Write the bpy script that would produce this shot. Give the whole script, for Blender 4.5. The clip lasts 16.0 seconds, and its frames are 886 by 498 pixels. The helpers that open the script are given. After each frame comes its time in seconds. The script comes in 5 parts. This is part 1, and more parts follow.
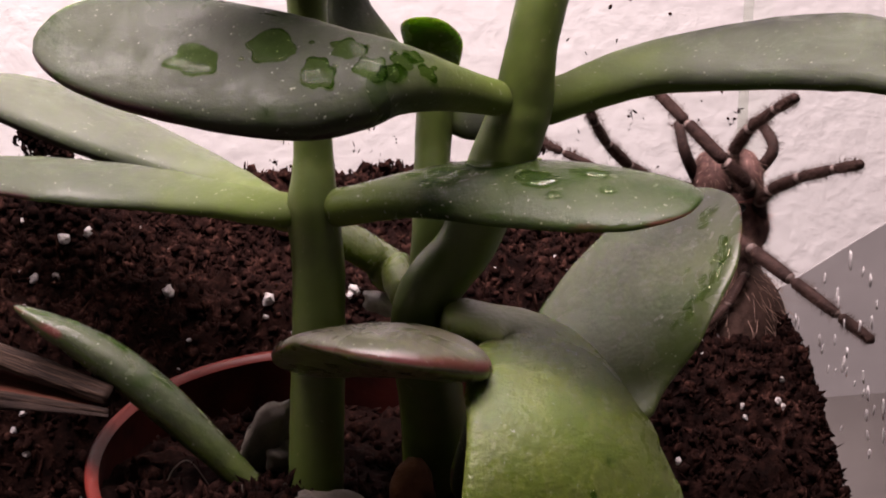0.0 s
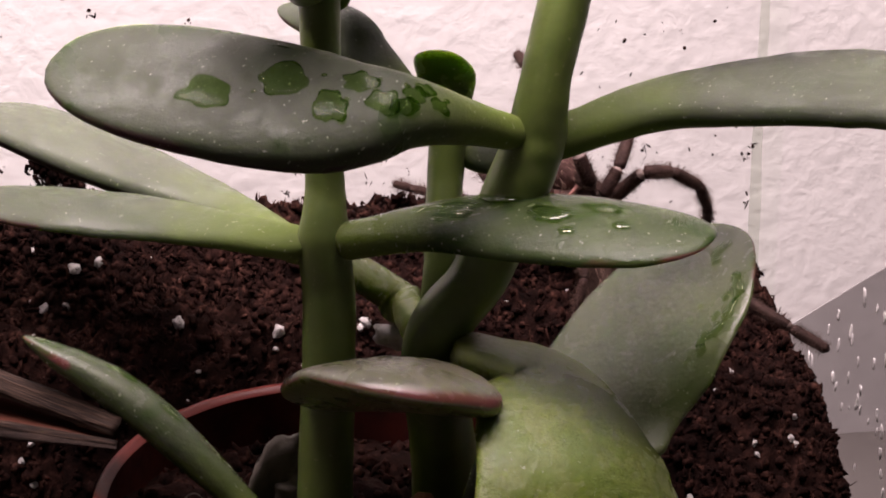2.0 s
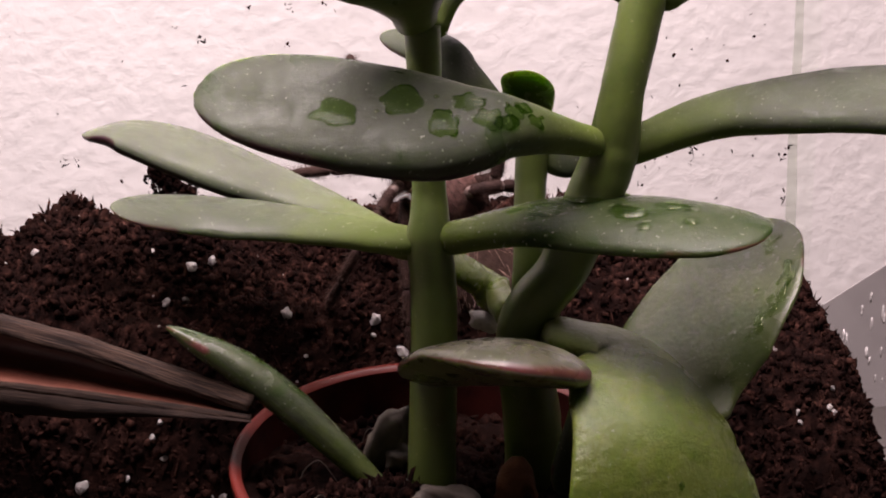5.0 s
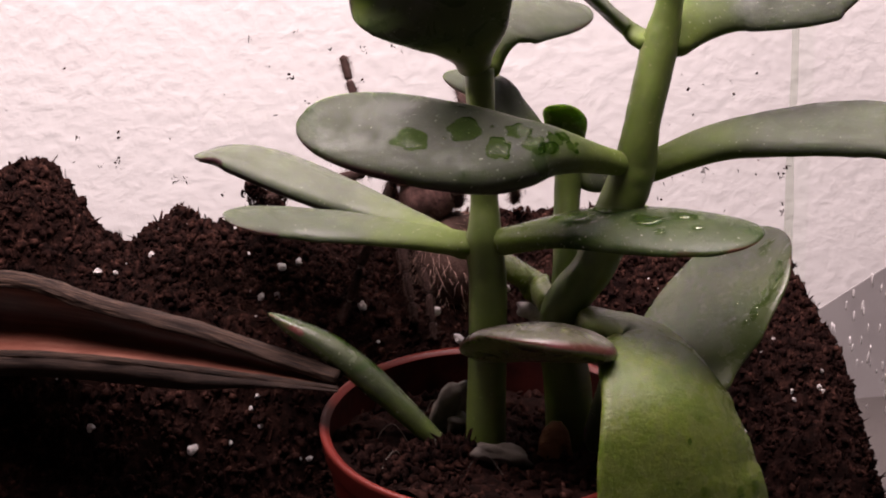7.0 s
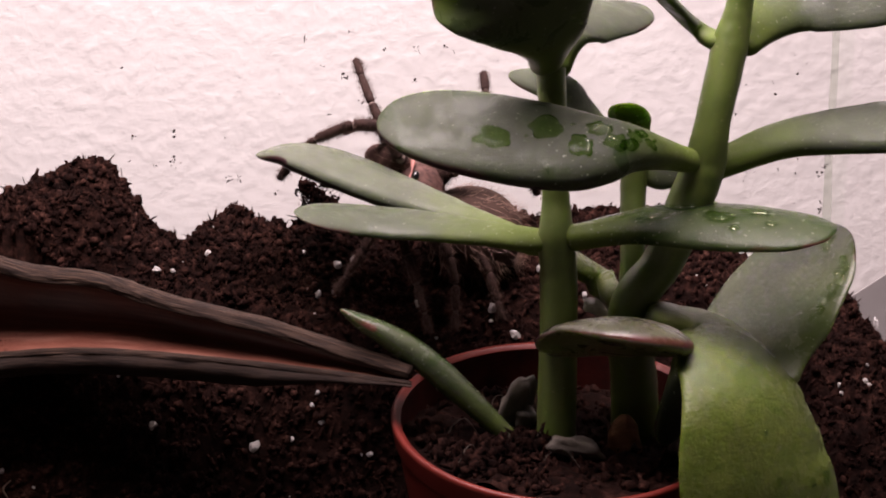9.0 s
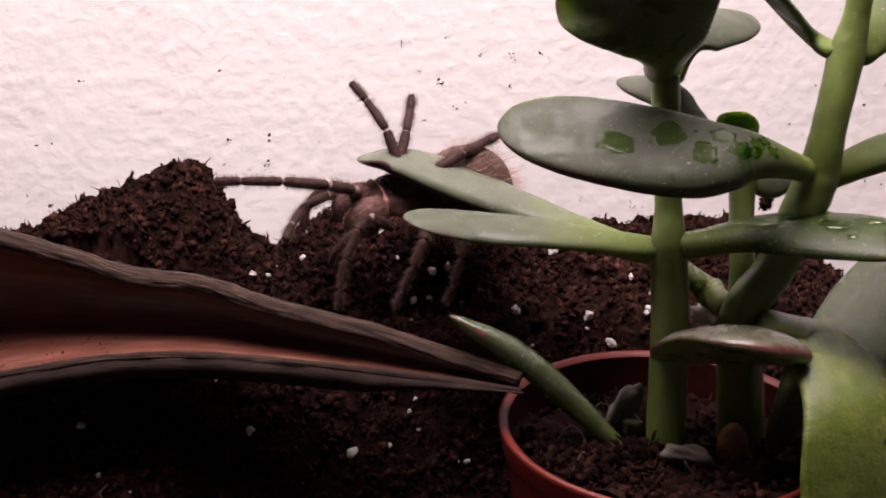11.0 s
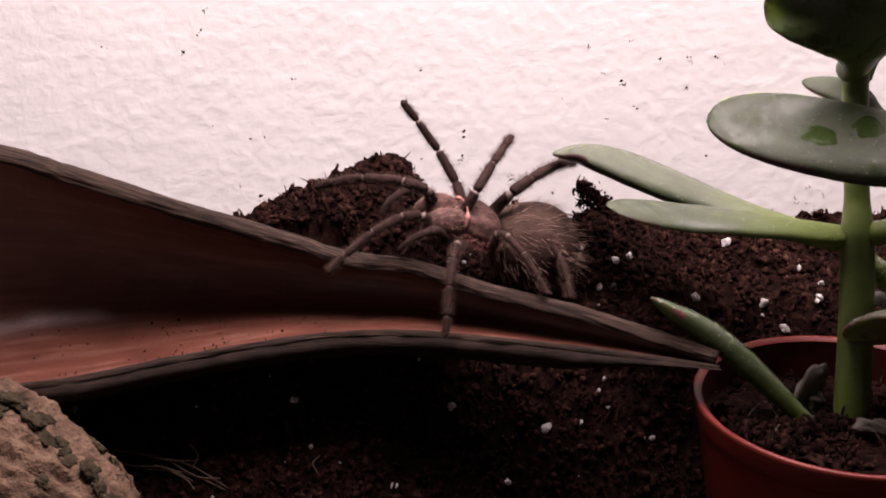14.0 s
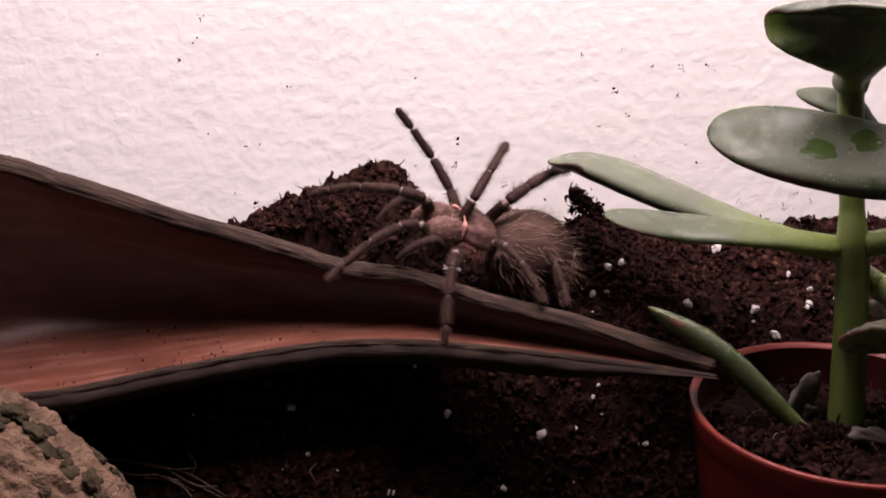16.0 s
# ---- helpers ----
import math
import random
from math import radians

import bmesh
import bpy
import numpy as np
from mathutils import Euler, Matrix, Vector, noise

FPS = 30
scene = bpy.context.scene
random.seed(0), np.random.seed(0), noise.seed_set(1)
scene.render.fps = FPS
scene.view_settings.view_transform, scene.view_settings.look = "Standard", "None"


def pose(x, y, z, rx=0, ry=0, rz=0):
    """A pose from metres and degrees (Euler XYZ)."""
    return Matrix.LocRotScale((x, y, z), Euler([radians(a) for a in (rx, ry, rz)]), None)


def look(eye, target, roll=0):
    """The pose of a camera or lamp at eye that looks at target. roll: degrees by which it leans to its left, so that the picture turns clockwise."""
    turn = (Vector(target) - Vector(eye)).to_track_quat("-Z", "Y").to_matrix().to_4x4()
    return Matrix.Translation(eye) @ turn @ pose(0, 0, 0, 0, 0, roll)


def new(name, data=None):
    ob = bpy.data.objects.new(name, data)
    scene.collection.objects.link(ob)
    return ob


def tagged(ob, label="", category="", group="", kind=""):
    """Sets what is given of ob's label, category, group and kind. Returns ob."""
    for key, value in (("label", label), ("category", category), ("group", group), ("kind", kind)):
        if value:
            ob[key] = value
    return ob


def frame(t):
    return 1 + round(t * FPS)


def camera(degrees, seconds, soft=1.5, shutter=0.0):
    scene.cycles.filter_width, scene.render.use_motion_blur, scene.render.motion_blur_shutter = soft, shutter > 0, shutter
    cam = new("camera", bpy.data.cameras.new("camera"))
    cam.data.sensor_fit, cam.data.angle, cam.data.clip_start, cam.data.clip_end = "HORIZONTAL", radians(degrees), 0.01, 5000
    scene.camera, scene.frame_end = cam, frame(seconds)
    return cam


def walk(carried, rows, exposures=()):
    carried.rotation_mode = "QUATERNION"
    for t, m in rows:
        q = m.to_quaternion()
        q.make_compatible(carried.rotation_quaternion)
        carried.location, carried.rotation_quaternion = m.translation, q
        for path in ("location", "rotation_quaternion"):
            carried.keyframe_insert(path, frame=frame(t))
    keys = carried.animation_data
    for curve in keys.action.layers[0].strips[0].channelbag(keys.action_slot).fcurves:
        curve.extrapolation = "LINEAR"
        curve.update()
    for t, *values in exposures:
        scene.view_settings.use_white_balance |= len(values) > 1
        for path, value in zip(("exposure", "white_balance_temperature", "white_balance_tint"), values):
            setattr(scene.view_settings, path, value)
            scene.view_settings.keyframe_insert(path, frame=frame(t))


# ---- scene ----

# The camera and its way: metres, from the middle of the flower pot.
cam = camera(28.0, 16.0, soft=1.85, shutter=0.5)
PATH = [
    (0.0, -0.0257, -0.2317, 0.1188, -9.78, -18.32, 0.37),
    (0.5, -0.0256, -0.2305, 0.1192, -9.80, -18.20, 0.37),
    (1.0, -0.0264, -0.2305, 0.1207, -9.80, -18.01, 0.39),
    (1.5, -0.0257, -0.2303, 0.1199, -9.53, -17.71, 0.15),
    (2.0, -0.0253, -0.2303, 0.1190, -9.24, -17.37, 0.02),
    (2.5, -0.0261, -0.2371, 0.1216, -9.04, -17.26, 0.13),
    (3.0, -0.0269, -0.2458, 0.1233, -8.91, -17.41, 0.67),
    (3.5, -0.0293, -0.2456, 0.1231, -9.01, -17.66, 1.09),
    (6.0, -0.0562, -0.2919, 0.1390, -9.85, -17.20, 0.62),
    (6.5, -0.0584, -0.3100, 0.1430, -9.27, -16.96, 0.86),
    (7.0, -0.0608, -0.3242, 0.1468, -8.68, -16.93, 0.99),
    (7.5, -0.0679, -0.3256, 0.1474, -9.26, -16.91, 0.99),
    (8.0, -0.0753, -0.3256, 0.1476, -10.02, -16.89, 0.80),
    (10.5, -0.1122, -0.3192, 0.1450, -11.71, -16.47, -0.05),
    (11.0, -0.1184, -0.3176, 0.1451, -11.77, -16.37, -0.38),
    (11.5, -0.1265, -0.3163, 0.1447, -11.87, -16.33, -0.68),
    (12.0, -0.1365, -0.3136, 0.1435, -12.10, -16.30, -0.90),
    (12.5, -0.1467, -0.3102, 0.1425, -12.17, -16.19, -1.24),
    (13.0, -0.1551, -0.3182, 0.1432, -11.64, -15.93, -1.35),
    (13.5, -0.1607, -0.3317, 0.1447, -11.35, -15.65, -0.96),
    (14.0, -0.1635, -0.3370, 0.1438, -11.11, -15.54, -0.68),
    (14.5, -0.1635, -0.3371, 0.1427, -11.06, -15.53, -0.65),
    (15.0, -0.1652, -0.3374, 0.1437, -11.28, -15.58, -0.66),
    (15.5, -0.1689, -0.3371, 0.1467, -11.86, -15.81, -0.90),
    (16.0, -0.1754, -0.3345, 0.1505, -12.83, -16.17, -1.18),
]
walk(cam, [(t, pose(x, y, z, 90 + pitch, roll, yaw)) for t, x, y, z, yaw, pitch, roll in PATH],
     exposures=[(0.0, 0.18), (1.5, 0.12), (3.5, 0.0), (16.0, 0.0)])

# ---- light: a lamp panel under the lid of the tank, and a dim room ----
world = bpy.data.worlds.new("room_light")
scene.world = world
world.use_nodes = True
world.node_tree.nodes["Background"].inputs[0].default_value = (1.0, 0.93, 0.92, 1)
world.node_tree.nodes["Background"].inputs[1].default_value = 0.058
lamp_data = bpy.data.lights.new("lid_lamp", "AREA")
lamp_data.shape, lamp_data.size, lamp_data.size_y = "RECTANGLE", 0.36, 0.22
lamp_data.energy, lamp_data.color = 6.8, (1.0, 0.80, 0.83)
lamp = new("lid_lamp", lamp_data)
lamp.matrix_world = look((-0.045, 0.010, 0.42), (-0.045, 0.020, 0.0))

GLASS_Y = 0.0775
WALL_Y = 0.160
TABLE_Z = -0.056
SIDE_X = 0.0850


# ---- small tools ----
def material(name, rough=0.6, metal=0.0):
    m = bpy.data.materials.new(name)
    m.use_nodes = True
    nt = m.node_tree
    b = nt.nodes["Principled BSDF"]
    b.inputs["Roughness"].default_value = rough
    b.inputs["Metallic"].default_value = metal
    return m, nt, b


def noise_tex(nt, scale, detail=4.0, rough=0.6, coord="Object", distort=0.0):
    tc = nt.nodes.new("ShaderNodeTexCoord")
    n = nt.nodes.new("ShaderNodeTexNoise")
    n.inputs["Scale"].default_value = scale
    n.inputs["Detail"].default_value = detail
    n.inputs["Roughness"].default_value = rough
    n.inputs["Distortion"].default_value = distort
    nt.links.new(tc.outputs[coord], n.inputs["Vector"])
    return n.outputs["Fac"]


def ramp(nt, fac, stops):
    r = nt.nodes.new("ShaderNodeValToRGB")
    while len(r.color_ramp.elements) < len(stops):
        r.color_ramp.elements.new(0.5)
    for e, (p, c) in zip(r.color_ramp.elements, stops):
        e.position, e.color = p, (*c, 1)
    nt.links.new(fac, r.inputs["Fac"])
    return r.outputs["Color"]


def mix(nt, fac, a, b, blend="MIX"):
    m = nt.nodes.new("ShaderNodeMix")
    m.data_type, m.blend_type = "RGBA", blend
    for sock, val in ((m.inputs[0], fac), (m.inputs[6], a), (m.inputs[7], b)):
        if isinstance(val, (int, float)):
            sock.default_value = val
        elif isinstance(val, tuple):
            sock.default_value = (*val, 1)
        else:
            nt.links.new(val, sock)
    return m.outputs[2]


def math_node(nt, op, a, b=0.0):
    m = nt.nodes.new("ShaderNodeMath")
    m.operation = op
    for sock, val in ((m.inputs[0], a), (m.inputs[1], b)):
        if isinstance(val, (int, float)):
            sock.default_value = val
        else:
            nt.links.new(val, sock)
    return m.outputs[0]


def bump(nt, bsdf, fac, strength, distance):
    b = nt.nodes.new("ShaderNodeBump")
    b.inputs["Strength"].default_value = strength
    b.inputs["Distance"].default_value = distance
    nt.links.new(fac, b.inputs["Height"])
    nt.links.new(b.outputs["Normal"], bsdf.inputs["Normal"])


def mesh_from(name, verts, faces, mats, smooth=True, uvs=None, mat_ids=None):
    me = bpy.data.meshes.new(name)
    me.from_pydata([tuple(v) for v in verts], [], [tuple(f) for f in faces])
    for m in mats if isinstance(mats, (list, tuple)) else [mats]:
        me.materials.append(m)
    if smooth:
        me.polygons.foreach_set("use_smooth", [True] * len(me.polygons))
    if mat_ids is not None:
        me.polygons.foreach_set("material_index", list(mat_ids))
    if uvs is not None:
        layer = me.uv_layers.new(name="grow")
        for loop in me.loops:
            layer.data[loop.index].uv = uvs[loop.vertex_index]
    me.update()
    return me


def put(name, me, parent=None, label="", m=None):
    ob = new(name, me)
    if parent is not None:
        ob.parent = parent
    if m is not None:
        ob.matrix_basis = m
    if label:
        ob["label"] = label
    return ob


def part(name, bm, mat, parent, label="", smooth=True):
    me = bpy.data.meshes.new(name)
    bm.to_mesh(me)
    bm.free()
    me.materials.append(mat)
    if smooth:
        me.polygons.foreach_set("use_smooth", [True] * len(me.polygons))
    return put(name, me, parent, label)


def box_bm(x0, x1, y0, y1, z0, z1, bevel=0.0):
    bm = bmesh.new()
    bmesh.ops.create_cube(bm, size=1.0)
    for v in bm.verts:
        v.co = Vector((x0 + (v.co.x + .5) * (x1 - x0), y0 + (v.co.y + .5) * (y1 - y0), z0 + (v.co.z + .5) * (z1 - z0)))
    if bevel:
        bmesh.ops.bevel(bm, geom=list(bm.edges), offset=bevel, segments=2, affect="EDGES", profile=0.5)
    return bm


def spline(pts, n):
    """n places evenly spread by parameter on a smooth curve through the points."""
    pts = [Vector(p) for p in pts]
    ext = [pts[0] * 2 - pts[1]] + pts + [pts[-1] * 2 - pts[-2]]
    out = []
    for i in range(n):
        s = i / (n - 1) * (len(pts) - 1)
        k = min(int(s), len(pts) - 2)
        f = s - k
        a, b, c, d = ext[k:k + 4]
        out.append(0.5 * ((2 * b) + (c - a) * f + (2 * a - 5 * b + 4 * c - d) * f * f + (3 * b - a - 3 * c + d) * f ** 3))
    return out


def grid_faces(rows, cols, closed=True):
    faces = []
    for i in range(rows - 1):
        for j in range(cols if closed else cols - 1):
            k = (j + 1) % cols
            faces.append((i * cols + j, i * cols + k, (i + 1) * cols + k, (i + 1) * cols + j))
    return faces


def tube(name, pts, radii, mats, sides=16, n=24, rough=0.0, seed=0.0, caps=True):
    """A tube along a smooth curve, with its own radii and a slightly uneven skin."""
    line = spline(pts, n)
    verts, uvs = [], []
    up = Vector((0, 1, 0))
    for i, p in enumerate(line):
        tan = (line[min(i + 1, n - 1)] - line[max(i - 1, 0)]).normalized()
        s = tan.cross(up)
        if s.length < 0.05:
            s = tan.cross(Vector((1, 0, 0)))
        s.normalize()
        w = s.cross(tan).normalized()
        u = i / (n - 1)
        r = float(np.interp(u * (len(radii) - 1), range(len(radii)), radii))
        for j in range(sides):
            a = 2 * math.pi * j / sides
            d = s * math.cos(a) + w * math.sin(a)
            k = r * (1 + rough * noise.noise((p + d * r) * 400 + Vector((seed, 0, 0))))
            verts.append(p + d * k)
            uvs.append((u, j / sides))
    faces = grid_faces(n, sides)
    if caps:
        faces += [tuple(range(sides))[::-1], tuple(range((n - 1) * sides, n * sides))]
    return mesh_from(name, verts, faces, mats, uvs=uvs)


def lump(radius, seed, level=1, rough=0.35, squash=(1, 1, 1), freq=1.2):
    bm = bmesh.new()
    bmesh.ops.create_icosphere(bm, subdivisions=level, radius=1.0)
    for v in bm.verts:
        k = 1 + rough * noise.noise(v.co * freq + Vector((seed * 7.3, seed * 1.7, 0)))
        v.co = Vector((v.co.x * squash[0], v.co.y * squash[1], v.co.z * squash[2])) * (k * radius)
    return bm


# ---- materials ----
def make_plaster():
    m, nt, b = material("white_plaster", 0.75)
    col = ramp(nt, noise_tex(nt, 14, 3), [(0.3, (0.78, 0.755, 0.745)), (0.7, (0.83, 0.81, 0.80))])
    nt.links.new(col, b.inputs["Base Color"])
    flakes = ramp(nt, noise_tex(nt, 250, 3, 0.55, "Object", 0.3), [(0.38, (0, 0, 0)), (0.66, (1, 1, 1))])
    bump(nt, b, flakes, 0.15, 0.0006)
    return m


def make_soil(name, dark, mid, light):
    m, nt, b = material(name, 0.9)
    col = ramp(nt, noise_tex(nt, 420, 6, 0.7), [(0.32, dark), (0.52, mid), (0.72, light)])
    big = ramp(nt, noise_tex(nt, 45, 3), [(0.35, (0.55, 0.5, 0.5)), (0.7, (1.0, 1.0, 1.0))])
    damp = ramp(nt, noise_tex(nt, 26, 4), [(0.36, (0.48, 0.45, 0.45)), (0.66, (0.95, 0.93, 0.93))])
    col = mix(nt, 1.0, col, damp, "MULTIPLY")
    nt.links.new(mix(nt, 1.0, col, big, "MULTIPLY"), b.inputs["Base Color"])
    bump(nt, b, noise_tex(nt, 900, 6, 0.75), 0.6, 0.0008)
    b.inputs["Specular IOR Level"].default_value = 0.05
    return m


def make_leaf(name, top, under, base, margin, rough=0.32, speck=True, bumps=0.2, film=0.8, flesh=0.5, both=False, spec=0.38):
    """Jade leaf: yellow-green where it leaves the stem, grey bloom over the blade, reddish rim."""
    m, nt, b = material(name, rough)
    uv = nt.nodes.new("ShaderNodeUVMap")
    uv.uv_map = "grow"
    sep = nt.nodes.new("ShaderNodeSeparateXYZ")
    nt.links.new(uv.outputs["UV"], sep.inputs[0])
    along, round_ = sep.outputs["X"], sep.outputs["Y"]
    n1 = noise_tex(nt, 160, 4)
    along_n = math_node(nt, "ADD", along, math_node(nt, "MULTIPLY", math_node(nt, "SUBTRACT", n1, 0.5), 0.25))
    blade = mix(nt, ramp(nt, noise_tex(nt, 90, 5, 0.65), [(0.35, (0, 0, 0)), (0.68, (1, 1, 1))]), top,
                tuple(c * 0.72 for c in top))
    side = math_node(nt, "SINE", math_node(nt, "MULTIPLY", round_, 2 * math.pi))
    low = ramp(nt, math_node(nt, "MULTIPLY", side, -1.0), [(0.0, (0, 0, 0)), (0.10, (1, 1, 1))])
    blade = mix(nt, low, blade, under)
    body = mix(nt, ramp(nt, along_n, [(0.10, (0, 0, 0)), (0.42, (1, 1, 1))]), base, blade)
    edge = math_node(nt, "MULTIPLY", math_node(nt, "COSINE", math_node(nt, "MULTIPLY", round_, 2 * math.pi)), -1.0)
    if both:
        edge = math_node(nt, "ABSOLUTE", edge)
    edge = math_node(nt, "MULTIPLY", edge, ramp(nt, along, [(0.02, (0, 0, 0)), (0.2, (1, 1, 1))] if both else [(0.35, (0, 0, 0)), (0.8, (1, 1, 1))]))
    body = mix(nt, ramp(nt, edge, [(0.94, (0, 0, 0)), (0.99, (1, 1, 1))]), body, margin)
    wet = ramp(nt, noise_tex(nt, 120, 4, 0.55, "Object", 0.6), [(0.46, (0, 0, 0)), (0.62, (1, 1, 1))])
    wet = math_node(nt, "MULTIPLY", wet, ramp(nt, along, [(0.15, (0, 0, 0)), (0.35, (1, 1, 1))]))
    body = mix(nt, math_node(nt, "MULTIPLY", wet, film), body, tuple(c * k for c, k in zip(top, (0.52, 0.68, 0.42))))
    if speck:
        dots = ramp(nt, noise_tex(nt, 1500, 2, 0.5), [(0.68, (0, 0, 0)), (0.74, (1, 1, 1))])
        body = mix(nt, math_node(nt, "MULTIPLY", dots, 0.35), body, (0.42, 0.44, 0.36))
    nt.links.new(body, b.inputs["Base Color"])
    rg = ramp(nt, noise_tex(nt, 120, 5), [(0.3, (rough * 0.85,) * 3), (0.7, (rough * 1.5,) * 3)])
    rg = mix(nt, wet, rg, (rough * 0.5,) * 3)
    nt.links.new(rg, b.inputs["Roughness"])
    bump(nt, b, noise_tex(nt, 620, 6, 0.7), bumps * 1.3, 0.0006)
    b.inputs["Specular IOR Level"].default_value = 0.16 if rough > 0.4 else spec
    b.inputs["Subsurface Weight"].default_value = flesh
    b.inputs["Subsurface Radius"].default_value = (0.0032, 0.0042, 0.0014)
    b.inputs["Subsurface Scale"].default_value = 1.0
    return m


def make_stem():
    m, nt, b = material("green_stem", 0.42)
    col = ramp(nt, noise_tex(nt, 110, 4), [(0.3, (0.068, 0.100, 0.018)), (0.7, (0.106, 0.145, 0.030))])
    st = ramp(nt, noise_tex(nt, 650, 3), [(0.66, (0, 0, 0)), (0.75, (1, 1, 1))])
    nt.links.new(mix(nt, math_node(nt, "MULTIPLY", st, 0.3), col, (0.35, 0.34, 0.2)), b.inputs["Base Color"])
    bump(nt, b, noise_tex(nt, 420, 4), 0.25, 0.0005)
    b.inputs["Subsurface Weight"].default_value = 0.5
    b.inputs["Subsurface Radius"].default_value = (0.0022, 0.0035, 0.0008)
    b.inputs["Subsurface Scale"].default_value = 1.0
    return m


def make_plain(name, lo, hi, scale, rough, bump_k=0.3, dist=0.0006, detail=5, spec=0.5):
    m, nt, b = material(name, rough)
    b.inputs["Specular IOR Level"].default_value = spec
    nt.links.new(ramp(nt, noise_tex(nt, scale, detail), [(0.3, lo), (0.7, hi)]), b.inputs["Base Color"])
    bump(nt, b, noise_tex(nt, scale * 4, 4), bump_k, dist)
    return m


def make_husk(name, lo, mid, hi, rough, fibres=160):
    """Dry palm husk: fibres run along the length."""
    m, nt, b = material(name, rough)
    uv = nt.nodes.new("ShaderNodeUVMap")
    uv.uv_map = "grow"
    mp = nt.nodes.new("ShaderNodeMapping")
    mp.inputs["Scale"].default_value = (9 if rough < 0.5 else 26, fibres, 1)
    nt.links.new(uv.outputs["UV"], mp.inputs["Vector"])
    n = nt.nodes.new("ShaderNodeTexNoise")
    n.inputs["Scale"].default_value, n.inputs["Detail"].default_value = 1.0, 6
    nt.links.new(mp.outputs["Vector"], n.inputs["Vector"])
    blot = ramp(nt, noise_tex(nt, 60, 5), [(0.35, (0.65, 0.6, 0.58)), (0.7, (1.1, 1.05, 1.0))])
    col = ramp(nt, n.outputs["Fac"], [(0.36, lo), (0.5, mid), (0.62, hi)])
    nt.links.new(mix(nt, 1.0, col, blot, "MULTIPLY"), b.inputs["Base Color"])
    if rough > 0.5:
        bump(nt, b, n.outputs["Fac"], 0.5, 0.0006)
    else:
        bump(nt, b, noise_tex(nt, 700, 5, 0.7), 0.35, 0.0005)
    b.inputs["Specular IOR Level"].default_value = 0.6 if rough < 0.5 else 0.12
    return m


def make_clear(name, tint, face, rim, rough):
    """A thin clear skin: it lets light through and shines, more so at a flat angle."""
    m = bpy.data.materials.new(name)
    m.use_nodes = True
    nt = m.node_tree
    nt.nodes.clear()
    out = nt.nodes.new("ShaderNodeOutputMaterial")
    clear, gloss, mixer, weight = (nt.nodes.new("ShaderNode" + k) for k in ("BsdfTransparent", "BsdfGlossy", "MixShader", "LayerWeight"))
    clear.inputs["Color"].default_value = (*tint, 1)
    gloss.inputs["Roughness"].default_value = rough
    weight.inputs["Blend"].default_value = 0.25
    fac = math_node(nt, "ADD", math_node(nt, "MULTIPLY", weight.outputs["Facing"], rim), face)
    nt.links.new(fac, mixer.inputs[0])
    nt.links.new(clear.outputs[0], mixer.inputs[1])
    nt.links.new(gloss.outputs[0], mixer.inputs[2])
    nt.links.new(mixer.outputs[0], out.inputs["Surface"])
    return m


PLASTER = make_plaster()
SOIL = make_soil("dark_soil", (0.004, 0.0017, 0.0013), (0.017, 0.0072, 0.0053), (0.070, 0.032, 0.024))
CRUMB = make_soil("soil_crumb", (0.005, 0.0021, 0.0017), (0.024, 0.0100, 0.0075), (0.125, 0.060, 0.044))
FIBRE = make_soil("peat_fibre", (0.012, 0.005, 0.0035), (0.040, 0.018, 0.012), (0.13, 0.068, 0.046))
LEAF = make_leaf("jade_leaf", (0.060, 0.070, 0.047), (0.054, 0.078, 0.020), (0.076, 0.106, 0.022), (0.055, 0.026, 0.024), 0.60, film=0.4)
LEAF_PURPLE = make_leaf("purple_backed_leaf", (0.043, 0.053, 0.031), (0.022, 0.013, 0.014), (0.088, 0.120, 0.026), (0.036, 0.014, 0.017), 0.50)
# Darker leaf copy: the shade under leaf F is put into the colour.
LEAF_SHADE = make_leaf("shaded_dark_leaf", (0.042, 0.052, 0.030), (0.040, 0.058, 0.016), (0.070, 0.098, 0.022), (0.03, 0.016, 0.014), 0.34, flesh=0.12)
LEAF_RIM = make_leaf("purple_rimmed_leaf", (0.098, 0.112, 0.080), (0.022, 0.013, 0.014), (0.088, 0.120, 0.026), (0.036, 0.014, 0.017), 0.55, film=0.2)
LEAF_SOAKED = make_leaf("soaked_jade_leaf", (0.062, 0.078, 0.042), (0.050, 0.075, 0.022), (0.095, 0.130, 0.028), (0.11, 0.04, 0.035), 0.22, True, 0.35)
LEAF_FILM = make_leaf("dripping_jade_leaf", (0.034, 0.050, 0.018), (0.036, 0.054, 0.017), (0.080, 0.112, 0.024), (0.09, 0.035, 0.03), 0.22, True, 0.3, film=0.9, spec=0.14)
# The brighter base also stands in for light shining through leaves K and H.
LEAF_LIGHT = make_leaf("bright_jade_leaf", (0.100, 0.132, 0.022), (0.105, 0.132, 0.024), (0.12, 0.15, 0.04), (0.12, 0.13, 0.06), 0.26, True, 0.55, film=0.5, flesh=0.85)
# Wet gloss, with a base lightened to stand in for light leaf L lacks.
LEAF_WET_LIT = make_leaf("wet_lit_jade_leaf", (0.074, 0.092, 0.038), (0.075, 0.096, 0.034), (0.09, 0.115, 0.04), (0.10, 0.05, 0.042), 0.24, True, 0.22)
LEAF_RED = make_leaf("red_rimmed_leaf", (0.066, 0.064, 0.042), (0.070, 0.085, 0.03), (0.11, 0.12, 0.04), (0.070, 0.016, 0.016), film=0.4, both=True)
STEM = make_stem()
